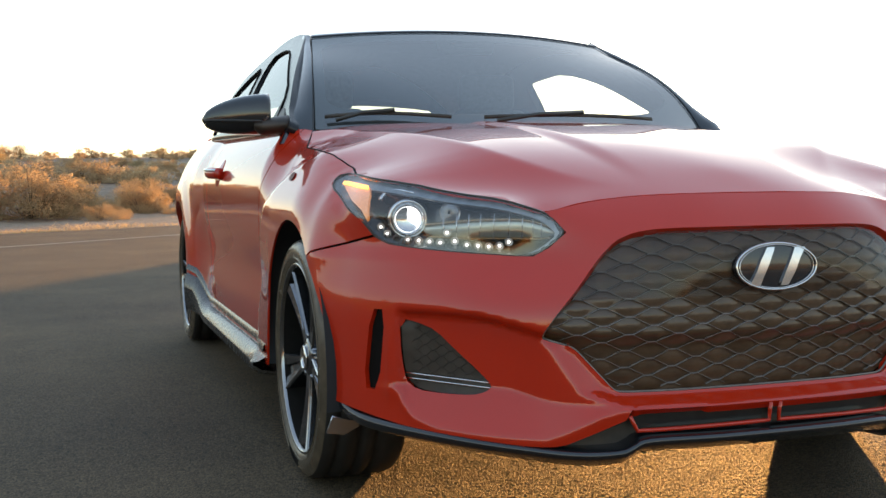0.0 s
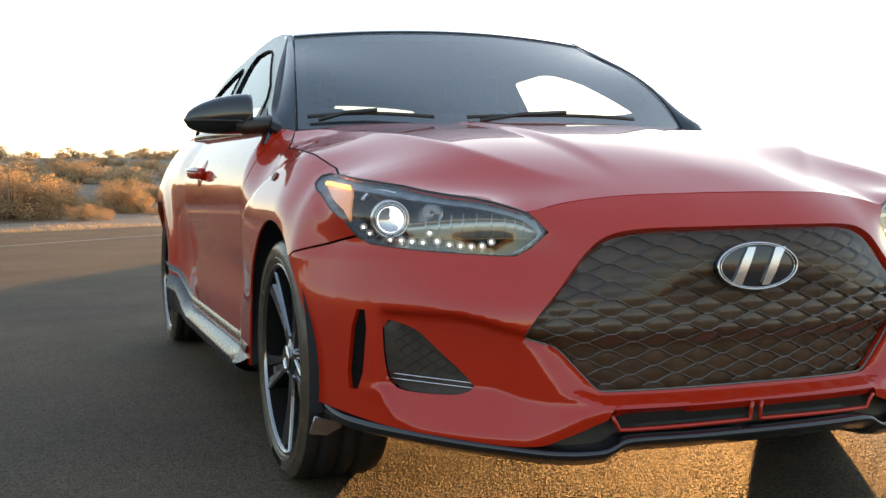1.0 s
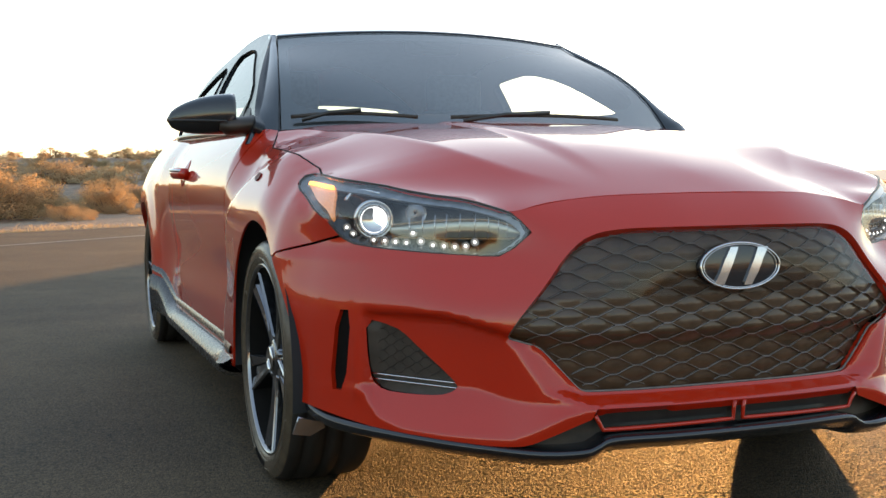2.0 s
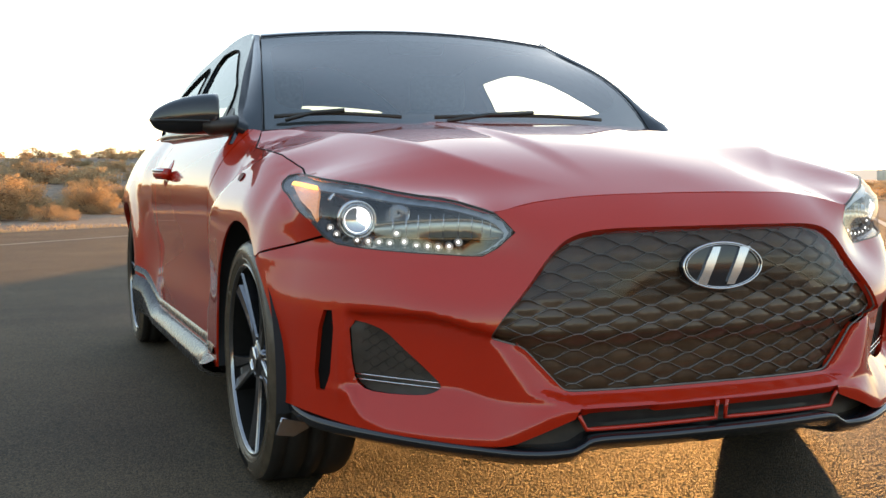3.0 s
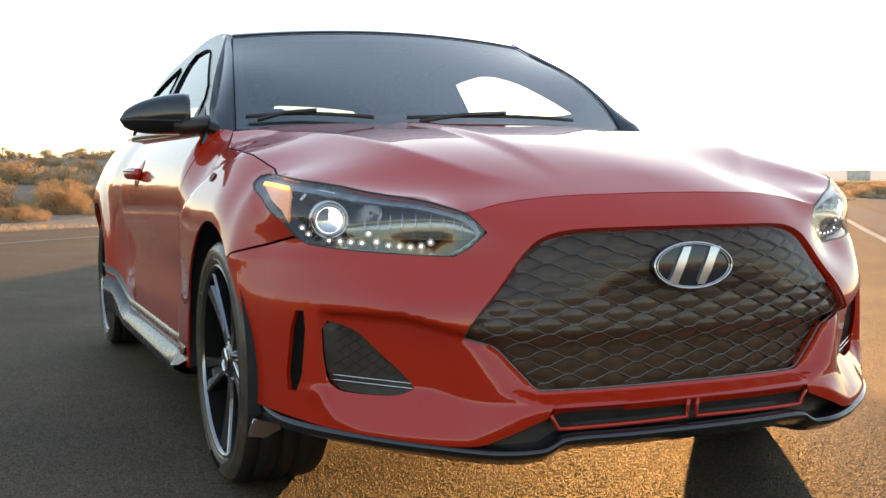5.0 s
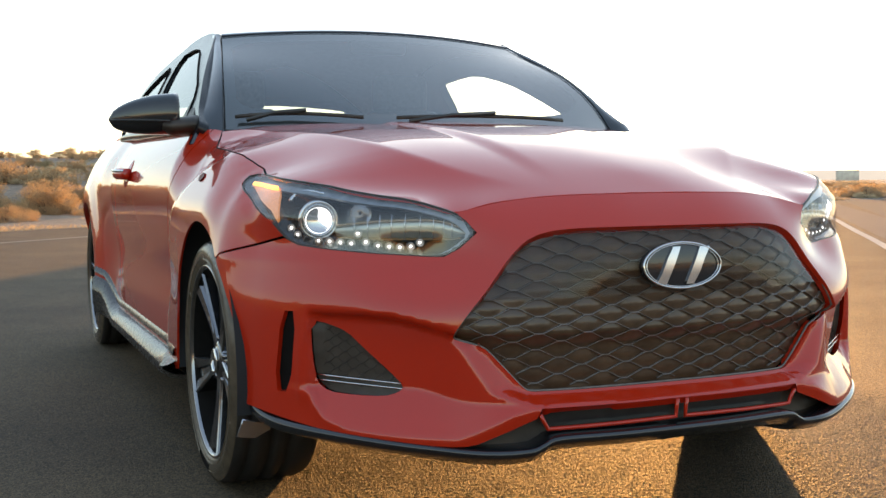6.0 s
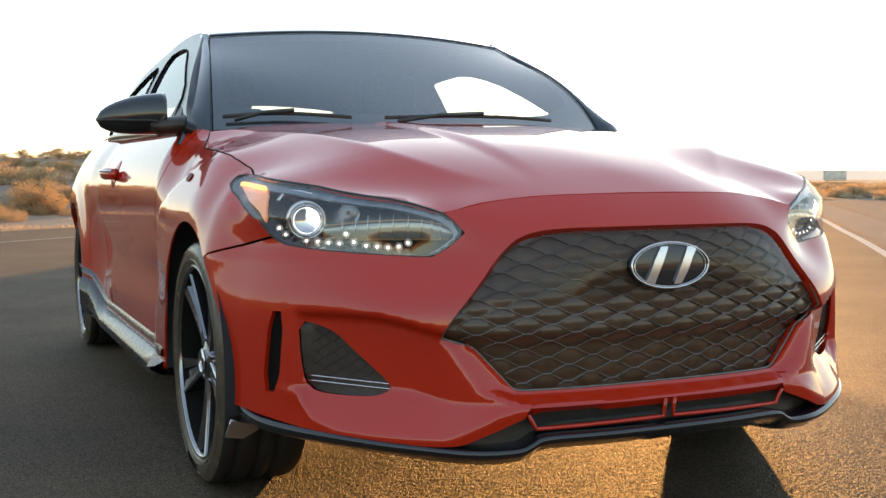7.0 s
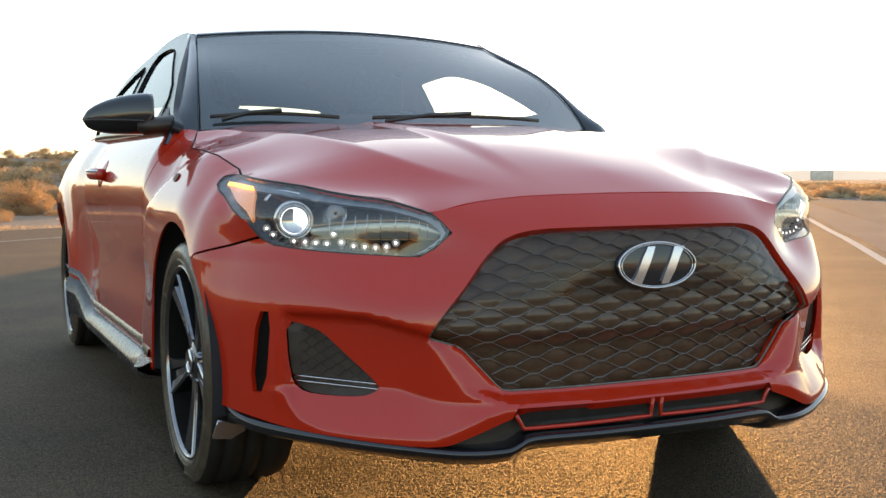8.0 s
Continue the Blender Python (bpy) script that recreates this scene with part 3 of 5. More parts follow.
def build_sides():
    for m in (1, -1):
        fl = m < 0
        # thin black cord along the hood's shut line, drawing the dark of the gap
        part("hood_gap_shade", sweep([pt(m, a, b, .0005) for a, b in curve(HOOD_EDGE[:6], 7) + [HOOD_EDGE[-1]]], circle(.0021, 6)), VOID, car)
        fn = on_body(m)
        lamp = [HEADLIGHT[i] for i in (7, 8, 9, 10)]
        f = [HEADLIGHT[6]] + lamp + [(a + .004, b + .005) for a, b in FENDERCUT[:-1]] + arch(SC, 51, 172, front=.028) + [(1.83, .235), (2.065, .235), (2.072, .60), (2.030, .69), (1.968, .80), (1.952, .875), (1.952, .930), HOOD_EDGE[-1]] + curve(HOOD_EDGE[:6][::-1], 7)
        fender = part("fender", sheet(f, [], fn, .016, fl, .006), PAINT, car)
        part("wheel_liner", lathe_arch(m, .88), DARK, fender)
        part("side_reflector", sheet([(MARK[0] + .028 * math.cos(a), MARK[1] + .011 * math.sin(a)) for a in np.linspace(0, 2 * math.pi, 16, False)], [], on_body(m, -.004), .01, fl, .006), MARKER, fender, "small dark red side marker")
        bt = lambda s: (s, belt(plan(s)[1]))
        d = [(2.082, .24), (3.24, .24), (3.30, .45), (3.28, .75), (3.25, belt(2.68))] + [bt(v) for v in np.linspace(3.15, 2.1, 8)] + [(1.958, .930), (1.958, .875), (1.974, .80), (2.037, .69), (2.080, .60)]
        door = part("door", sheet(d, [], fn, .022, fl, .02), PAINT, car)
        h0 = Vector(pt(m, s_of_y(2.30), .80, -.012))
        h1 = Vector(pt(m, s_of_y(2.52), .805, -.012))
        hd = part("door_handle", sweep([h0 + (h1 - h0) * t + Vector((m * .028 * math.sin(math.pi * t), 0, 0)) for t in np.linspace(0, 1, 9)], circle(.017, 10, 1.3)), PAINT, door, "red grab handle with chrome edge")
        part("chrome_edge", sweep([h0 + (h1 - h0) * t + Vector((m * (.012 + .030 * math.sin(math.pi * t)), 0, .012)) for t in np.linspace(.04, .96, 9)], circle(.006, 6)), CHROME, hd)
        part("handle_cup", sheet([(s_of_y(2.41) + .062 * math.cos(a), .803 + .052 * math.sin(a)) for a in np.linspace(0, 2 * math.pi, 24, False)], [], lambda s, z: pt(m, s, z, -.002 - .007 * max(0.0, 1 - ((s - s_of_y(2.41)) / .062) ** 2 - ((z - .803) / .052) ** 2)), .012, fl, .004), PAINT, hd)
        q = [(3.247, .24), (3.307, .45), (3.287, .75), (3.257, belt(2.69))] + [bt(v) for v in np.linspace(3.4, 4.5, 10)] + [(4.8, .97), (PS[-1] - .001, .97), (PS[-1] - .001, .25), (4.55, .22)] + arch(SR, 190, -6, .355)
        part("quarter_panel", sheet(q, [], fn, .03, fl, .02), PAINT, car)
        part("wheel_liner", lathe_arch(m, 3.53), DARK, car)
        # side skirt: painted step with a silver blade below
        rings = []
        for y in np.linspace(1.30, 3.12, 20):
            s = s_of_y(y)
            e = .11 * sstep(2.72, 3.12, y)
            f = 1 - .5 * sstep(2.8, 3.12, y)
            b = .045 * sstep(1.50, 1.30, y)
            rings.append([pt(m, s, .300 + e, .012), pt(m, s, .288 + e, -.004), pt(m, s, .268 + e, -.008), pt(m, s, .262 + e, .004), pt(m, s, .254 + e, .004), pt(m, s, .250 + e, -.002), pt(m, s, .240 + e, -.024 * f),
                          pt(m, s, .212 + e * .8 + b * .6, -.038 * f), pt(m, s, .184 + e * .5 + b, -.036 * f), pt(m, s, .168 + e * .3 + b, -.010), pt(m, s, .160 + b, .05)])
        skirt = part("side_skirt", loft([r[5:8] for r in rings], False, False, fl), SKIRT, car, "black side skirt blade")
        part("skirt_step", loft([r[:3] for r in rings], False, False, fl), SKIRT, skirt)
        part("skirt_groove", loft([r[2:6] for r in rings], False, False, fl), SKIRT, skirt)
        part("skirt_underside", loft([r[7:] for r in rings], False, False, fl), SKIRT, skirt)


def lathe_arch(m, yc):
    """Inner lining of a wheel arch."""
    rings = []
    for i in range(25):
        a = radians(-12 + 204 * i / 24)
        rings.append([(m * x, yc - r * math.cos(a), .318 + r * math.sin(a)) for x, r in ((.872 if yc < 1 else .842, .372), (.80, .372), (.60, .36), (.56, .30), (.55, .05))])
    return loft(rings, False, False)


RAIL = [(1.36, .935), (1.504, .990), (1.623, 1.067), (1.836, 1.187), (1.985, 1.258), (2.10, 1.306), (2.35, 1.330), (2.65, 1.324), (3.0, 1.276), (3.4, 1.185), (3.75, 1.085), (4.02, .985)]


def gx(z, y=2.0):
    return (.775 - (z - .93) * .55) * (1 - .16 * max(0, y - 3.1) ** 1.6)


def screen_pt(u, v):
    """Windscreen: u from -1 to 1 across, v from 0 at the base to 1 at the roof."""
    x = u * (.688 + (.556 - .688) * v)
    y = 1.20 + .23 * u * u + (.80 - .17 * u * u) * v
    z = .935 - .004 * u * u + (.405 - .022 * u * u) * v + .045 * v * (1 - v) * (1 - .6 * u * u) + .43 * u * u * v * max(0.0, .95 - v) ** 2
    return (x, y, z)


def build_cabin():
    n = np.linspace(-1, 1, 15)
    ring = [(u, 0) for u in n] + [(1, v) for v in np.linspace(0, .912, 9)[1:]] + [(u, .912) for u in n[::-1][1:]] + [(-1, v) for v in np.linspace(0, .912, 9)[::-1][1:-1]]
    inner = [(u * .945, .10 + .80 * v) for u, v in ring]
    inner = round_off(inner[::3], 2)
    ws = part("windscreen", sheet(ring, [], screen_pt, .06, lip=0), SCREEN, car, "curved windscreen glass reflecting sky")
    edge = [(-1, v) for v in np.linspace(0, .914, 12)] + [(u, .914) for u in np.linspace(-1, 1, 22)[1:-1]] + [(1, v) for v in np.linspace(.914, 0, 12)]
    part("screen_gasket", sweep([Vector(screen_pt(u, v)) + Vector((0, -.003, .003)) for u, v in edge], circle(.0015, 6)), VOID, ws)
    part("frit_band", sheet(ring, [inner], lambda u, v: tuple(Vector(screen_pt(u, v)) + Vector((0, .006, -.004))), .06, lip=.003), DARK, ws)
    part("sensor_housing", loft([[tuple(Vector(screen_pt(u * k, v)) + Vector((0, d, -.01))) for u, d in ((-.17, .01), (.17, .01), (.15, .07), (-.15, .07))] for v, k in ((.92, 1.0), (.85, .85), (.79, .55))]), DARK, ws)
    for m in (1, -1):
        part("cowl_corner", sheet([(.58, 1.30), (.68, 1.37), (.70, 1.62), (.58, 1.62)], [], lambda x, y: (m * x, y, .900 + .02 * (y - 1.3)), .05, m < 0, .01), BLACK_PLASTIC, car)
    part("cowl", sheet([(-1, 0), (1, 0), (1, 1), (-1, 1)], [], lambda u, v: (u * .70, 1.17 + .20 * u * u + .10 * v, .925 - .012 * v), .1, lip=.01), BLACK_PLASTIC, car)
    rail = curve(RAIL, 4)
    for m in (1, -1):
        fl = m < 0
        # pillar beside the screen
        rings = []
        for v in np.linspace(-.06, 1.0, 14):
            p = Vector(screen_pt(m * 1.0, v))
            p.z -= .016 * sstep(.75, 1.0, v)
            z = p.z + .004 * (1 - v)
            yo = float(np.interp(z, [b for a, b in rail[:22]], [a for a, b in rail[:22]]))
            o = Vector((m * (gx(z) + .002), yo + (.048 if m > 0 else .05), z))
            out = Vector((.65, -.5, .60)) * .024 if m > 0 else Vector((-.45, -.75, .40)) * .013
            rings.append([p + Vector((-m * .012, .02, -.018))] + [p.lerp(o, t) + out * math.sin(math.pi * t) ** .7 for t in (0, .08, .25, .5, .75, .92, 1)] + [o + Vector((-m * .02, .02, 0))])
        part("windscreen_pillar", loft(rings, False, False, fl), GLOSS_BLACK, car, "gloss black pillar")
        g = [(1.50 if m > 0 else 1.40, .925), (3.42, .955)] + [(a + (.018 * sstep(2.3, 1.8, a) if m > 0 else 0), b) for a, b in rail[::-1] if b > .96 and a < 3.6] + ([(1.50, .945)] if m > 0 else [(1.40, .945)])
        if m < 0:      # two doors on this flank
            w1 = [(1.66, .950), (1.68, 1.070), (1.93, 1.165), (2.17, 1.252), (2.36, 1.274), (2.59, 1.268), (2.49, 1.12), (2.40, .955)]
            w2 = [(2.53, .960), (2.62, 1.11), (2.72, 1.250), (2.98, 1.208), (3.22, 1.12), (3.40, 1.04), (3.38, .972)]
        else:          # one long door
            w1 = [(1.72, .972), (1.76, 1.0), (1.97, 1.103), (2.15, 1.178), (2.375, 1.228), (2.60, 1.222), (2.79, 1.210), (2.81, 1.19), (2.815, 1.08), (2.82, .975)]
            w2 = [(3.06, .985), (3.06, 1.10), (3.22, 1.09), (3.36, 1.04), (3.34, .985)]
        w1, w2 = round_off(w1, 1), round_off(w2, 1)
        fn = lambda y, z, o=0: (m * (gx(z, y) + o + .02 * math.sin(math.pi * min(1, max(0, (z - .93) / .38)))), y, z)
        side = part("window_surround", sheet(g, [w1, w2], fn, .04, fl, .03), PILLAR, car, "gloss black window surround")
        for w in (w1, w2):
            part("window_seal", sweep([fn(y, z, .002) for y, z in even(w, .04)], circle(.0032, 6), Vector((1, 0, 0)), True), VOID, side)
            part("side_window", sheet(w, [], lambda y, z: fn(y, z, -.006), .05, fl, 0), SIDE_GLASS, side)
        part("waist_trim", sweep([fn(y, belt(y) + .004, .006) for y in np.linspace(1.5, 3.3, 24)], [(-.004, -.008), (.004, -.008), (.004, .008), (-.004, .008)]), SATIN_BLACK, side)
        # mirror
        if m > 0:
            continue
        mir = part("door_mirror", mirror_cap(m), GLOSS_BLACK, car, "gloss black door mirror")
        part("mirror_foot", loft([[(m * x, 1.515 + dy * w, z + dz * k) for dy, dz in circle(1, 14)] for x, z, w, k in ((.752, .950, .072, .030), (.775, .948, .072, .030), (.80, .945, .066, .029), (.835, .942, .060, .026), (.865, .945, .04, .016))]), BLACK_PLASTIC, mir)
        part("mirror_trim", sweep([Vector((m * (.845 + .165 * t), 1.47 - .005 + .075 * t * t, .958 + .004 * t)) for t in np.linspace(0, 1, 10)], [(-.002, -.003), (.004, -.003), (.004, .003), (-.002, .003)]), SATIN_BLACK, mir)
        part("sail_panel", sheet([(1.47, .945), (1.75, .965), (1.73, 1.07)], [], lambda y, z: (m * (gx(z) + .012), y, z), .04, fl, .01), BLACK_PLASTIC, mir)
    # roof and hatch
    ctl = [(gx(b, a) - .012, a, b) for a, b in rail[20:]][::2] + [(.554, 2.075, 1.302), (0, 2.0, 1.337), (.3, 2.01, 1.330), (.55, 2.06, 1.303), (0, 2.15, 1.365), (.3, 2.17, 1.357), (0, 2.3, 1.383), (0, 2.45, 1.392), (.3, 2.45, 1.380), (0, 2.9, 1.392), (.3, 2.9, 1.375), (0, 3.3, 1.335), (.3, 3.3, 1.31), (0, 3.7, 1.235), (.3, 3.7, 1.20), (0, 4.05, 1.10), (.3, 4.05, 1.07)]
    ctl += [(-x, y, z) for x, y, z in ctl if x > .01]
    crown = plate(ctl)
    z = lambda x, y: crown(x, y) - .012
    half = [screen_pt(u, 1.015)[:2] for u in np.linspace(0, 1, 8)] + [(gx(b, a) - .004, a) for a, b in rail[20:]] + [(.50, 4.10), (0, 4.12)]
    hole = round_off([(-.50, 3.68), (-.25, 3.79), (0, 3.84), (.25, 3.79), (.50, 3.68), (.54, 4.00), (0, 4.09), (-.54, 4.00)], 1)
    part("roof", sheet(mirrored(half), [hole], lambda x, y: (x, y, z(x, y)), .04, lip=.02), GLOSS_BLACK, car, "gloss black roof")
    part("roof_header", loft([[tuple(Vector(screen_pt(u, v)) + Vector((0, -.002, .002 + dz))) for v, dz in ((.918, -.012), (.918, 0), (.93, .001), (.95, -.002), (.97, -.006), (1.0, -.013), (1.02, -.018))] for u in np.linspace(-1, 1, 25)], False, False), GLOSS_BLACK, car)
    part("rear_window", sheet(hole, [], lambda x, y: (x, y, z(x, y) - .006), .06, lip=0), SIDE_GLASS, car)
    part("tailgate", sheet([(-.70, .95), (.70, .95), (.56, 1.05), (-.56, 1.05)], [], lambda x, zz: (x, 4.22 - (zz - .95) * .7 - .15 * x * x, zz), .08, lip=.02), PAINT, car)
    lining = [(gx(b, a) - .03, a) for a, b in rail[20:40]]
    part("headliner", sheet(mirrored([(0, 2.06)] + lining + [(0, 3.2)]), [], lambda x, y: (x, y, z(x, y) - .035), .08, True, 0), HEADLINER, car)
    build_interior()


def mirror_cap(m):
    """Rounded mirror shell, pointed outward."""
    rings = []
    for t in np.linspace(0, 1, 15):
        x = .815 + .20 * t
        k = (1 - t ** 2.6) ** .5 if t < 1 else .03
        zc = .985 - .020 * t ** 2
        hi, lo = .062 * (k * .86 + .14 * (1 - t)), .066 * max(.05, k)
        y0 = 1.47 + .085 * t * t
        dp = .135 * (1 - .5 * t ** 3) * max(.08, k)
        r = []
        for i in range(24):
            a = 2 * math.pi * i / 24
            c, s = math.cos(a), math.sin(a)
            c, s = math.copysign(abs(c) ** .7, c), math.copysign(abs(s) ** .75, s)
            r.append((m * x, y0 + dp * .5 - dp * .5 * c * (1 if c > 0 else .9), zc + (hi if s > 0 else lo) * s))
        rings.append(r)
    return loft(rings)


def build_interior():
    part("dashboard", loft([[(x, 1.54 + .05 * (1 - (x / .7) ** 2) + dy, .80 + dz) for dy, dz in ((-.12, 0), (-.14, .105), (.02, .135), (.16, .128), (.22, .08), (.22, -.2), (-.1, -.2))] for x in np.linspace(-.64, .64, 13)]), DARK, car)
    part("rear_view_mirror", block((.22, .03, .065), (0, 1.94, 1.265), .02, 3), DARK, car)
    sw = part("steering_wheel", lathe([(.014 * math.cos(a), .185 + .014 * math.sin(a)) for a in np.linspace(0, 2 * math.pi, 9)], 40, "y"), DARK, car)
    sw.matrix_basis = pose(.37, 1.86, .80, -30)
    for m in (1, -1):
        seat = part("front_seat", loft([[(m * .37 + w * a, 2.42 + .05 * b + t * .22, .45 + t * .62) for a, b in circle(1, 16)] for t, w in ((0, .24), (.3, .25), (.7, .23), (.95, .19), (1, .15))]), FABRIC, car)
        part("headrest", block((.25, .09, .17), (m * .37, 2.68, 1.145), .035, 3), FABRIC, seat)
        part("rear_headrest", block((.22, .08, .13), (m * .33, 3.42, 1.02), .03, 3), FABRIC, car)
    part("rear_seat", block((1.10, .12, .55), (0, 3.42, .75), .05, 3), FABRIC, car)
    part("cabin_floor", sheet([(-.74, 1.35), (.74, 1.35), (.74, 4.0), (-.74, 4.0)], [], lambda x, y: (x, y, .32), .2, False, 0), DARK, car)
    part("parcel_shelf", sheet([(-.66, 3.42), (.66, 3.42), (.6, 4.1), (-.6, 4.1)], [], lambda x, y: (x, y, .98), .1, False, 0), DARK, car)


def build_headlight(m):
    fl = m < 0
    out = round_off(HEADLIGHT, 1)
    hl = part("headlight", sheet(out, [], bowl(m, out), .014, fl, 0), LAMP_BOWL, car, "clear-lensed headlamp with black bowl")
    part("lamp_cover", sheet(out, [], on_body(m, .001), .03, fl, .008), CLEAR, hl)
    part("lamp_bezel", sheet(out, [[(.80 + (a - .80) * .93, .6165 + (b - .613) * .82) for a, b in out]], on_body(m, .016), .02, fl, .006), BEZEL, hl, "satin grey bezel round the lamp")
    part("lamp_seal", sweep([pt(m, a, b, .003) for a, b in even(out, .02)], circle(.003, 6), Vector((0, 1, 0)), True), BLACK_PLASTIC, hl)
    at = Vector(pt(m, 0.8837, 0.6897, 0.058))
    fwd = Vector((m * .25, -1, 0)).normalized()
    q = fwd.to_track_quat("-Y", "Z").to_matrix().to_4x4()
    pr = part("projector", lathe([(-.030 + .012 * math.cos(a), .034 * math.sin(a)) for a in np.linspace(.02, math.pi / 2, 8)] + [(-.022, .036), (0, .038), (.05, .038)], 32, "y"), LENS, hl)
    pr.matrix_basis = Matrix.Translation(at) @ q
    gl = part("low_beam_source", lathe([(-.004, .0005), (-.003, .007), (0, .012)], 16, "y"), LED, hl)
    gl.matrix_basis = Matrix.Translation(at) @ q @ pose(.012, -.039, .004)
    rg = part("projector_ring", lathe([(-.020, .037), (-.026, .040), (-.020, .045), (.02, .046), (.02, .037)], 32, "y"), CHROME, hl)
    rg.matrix_basis = Matrix.Translation(at) @ q
    bowl_ = part("reflector", lathe([(.014, .003), (.008, .010), (-.004, .018), (-.012, .022), (-.012, .0235), (.014, .020)], 20, "y"), ALLOY, hl)
    bowl_.matrix_basis = Matrix.Translation(pt(m, 0.7625, 0.7035, 0.050)) @ q
    strip = curve([(.8113, .6768), (.7324, .6853), (.6629, .6892), (.5793, .6889), (.5244, .6776), (.4800, .6612)], 5)
    foot = curve([(.8120, .6522), (.7324, .6495), (.6665, .6485), (.5836, .6485), (.5255, .6487), (.4997, .6542)], 5)
    shelf = part("lamp_shelf", loft([[pt(m, a, b, .034), pt(m, (a + c) / 2, (b + d) / 2, .024), pt(m, c, d, .038)] for (a, b), (c, d) in zip(strip, foot)], False, False, fl), LAMP_TRIM, hl, "pale satin shelf inside the lamp")
    part("shelf_edge", sweep([pt(m, a, b, .030) for a, b in strip], circle(.0042, 8), Vector((0, 1, 0))), GOLD_GLEAM, shelf)
    part("shelf_lip", sweep([pt(m, a, b, .034) for a, b in foot], circle(.0030, 8), Vector((0, 1, 0))), GOLD_GLEAM, shelf)
    for i in range(9):                     # upright ribs behind the cover
        k = 3 + i * 2
        a, b = strip[k]
        c, d = foot[k]
        part("lamp_rib", sweep([pt(m, a + (c - a) * t, b + .014 + (d - b - .014) * t, .024) for t in (0, .5, 1)], circle(.0011, 5), Vector((0, 1, 0))), CHROME, shelf)
    part("chrome_blade", sweep([pt(m, a, b, .03) for a, b in curve([(.9607, .7317), (.9553, .7443), (.9417, .7511), (.9053, .7529), (.8548, .7451)], 5)], [(-.003, -.012), (.003, -.012), (.003, .012), (-.003, .012)], Vector((0, 1, 0))), CHROME, hl)
    part("turn_reflector", sheet(round_off([(1.1950, .7755), (1.0823, .7708), (1.0096, .7647), (.9764, .7366), (.9715, .6797), (.9822, .6930), (1.0030, .7140), (1.1134, .7461)], 1), [], on_body(m, .012), .02, fl, .006), AMBER, hl, "amber side reflector with a faint added glow")
    part("amber_strip", sheet([(1.1745, .7691), (1.1831, .7755), (1.0116, .7652), (1.0043, .7579)], [], on_body(m, .007), .02, fl, .003), AMBER_LIT, hl, "lit amber marker strip")
    for s, z in ((.9419, .6714), (.9226, .6569), (.8921, .6450), (.8581, .6444), (.8260, .6438), (.7971, .6418), (.7700, .6397), (.7366, .6433), (.7091, .6348), (.6844, .6333), (.6606, .6317), (.6365, .6336), (.6149, .6418), (.7545, .6618)):
        here = Matrix.Translation(pt(m, s, z, .024)) @ q
        cup = part("led_cup", lathe([(.010, .0015), (.004, .0050), (-.004, .0085), (-.004, .0095), (.012, .0095)], 10, "y"), STEEL, hl)
        cup.matrix_basis = here
        led = part("led", lathe([(-.002, .0005), (-.001, .0026), (.002, .0036)], 10, "y"), LED, hl)
        led.matrix_basis = here


def bowl(m, out):
    o = np.array(even(out, .01))

    def fn(s, z):
        d = float(np.sqrt(((o - (s, z)) ** 2).sum(1)).min())
        return pt(m, s, z, .006 + .085 * sstep(0, .045, d))
    return fn


def build_fog(m):
    fog = part("fog_lamp_insert", sheet([(m * (.74 + (a - .74) * 1.03), .39 + (b - .39) * 1.03) for a, b in round_off(FOG, 1)], [], on_body(0, .016), .02, lip=0), BLACK_PLASTIC, car, "black mesh insert with two chrome strips")
    part("honeycomb_mesh", honeycomb([(m * a, b) for a, b in round_off(FOG, 1)], .040, .012, .0152, .12), BLACK_PLASTIC, fog, smooth=False)
    for z0, s0, s1 in ((.3550, .842, .643), (.3440, .842, .637)):
        part("chrome_strip", sweep([pt(m, s, z0 - (s0 - s) * .068, .003) for s in np.linspace(s0, s1, 8)], circle(.0017, 8), Vector((0, 1, 0))), CHROME, fog)


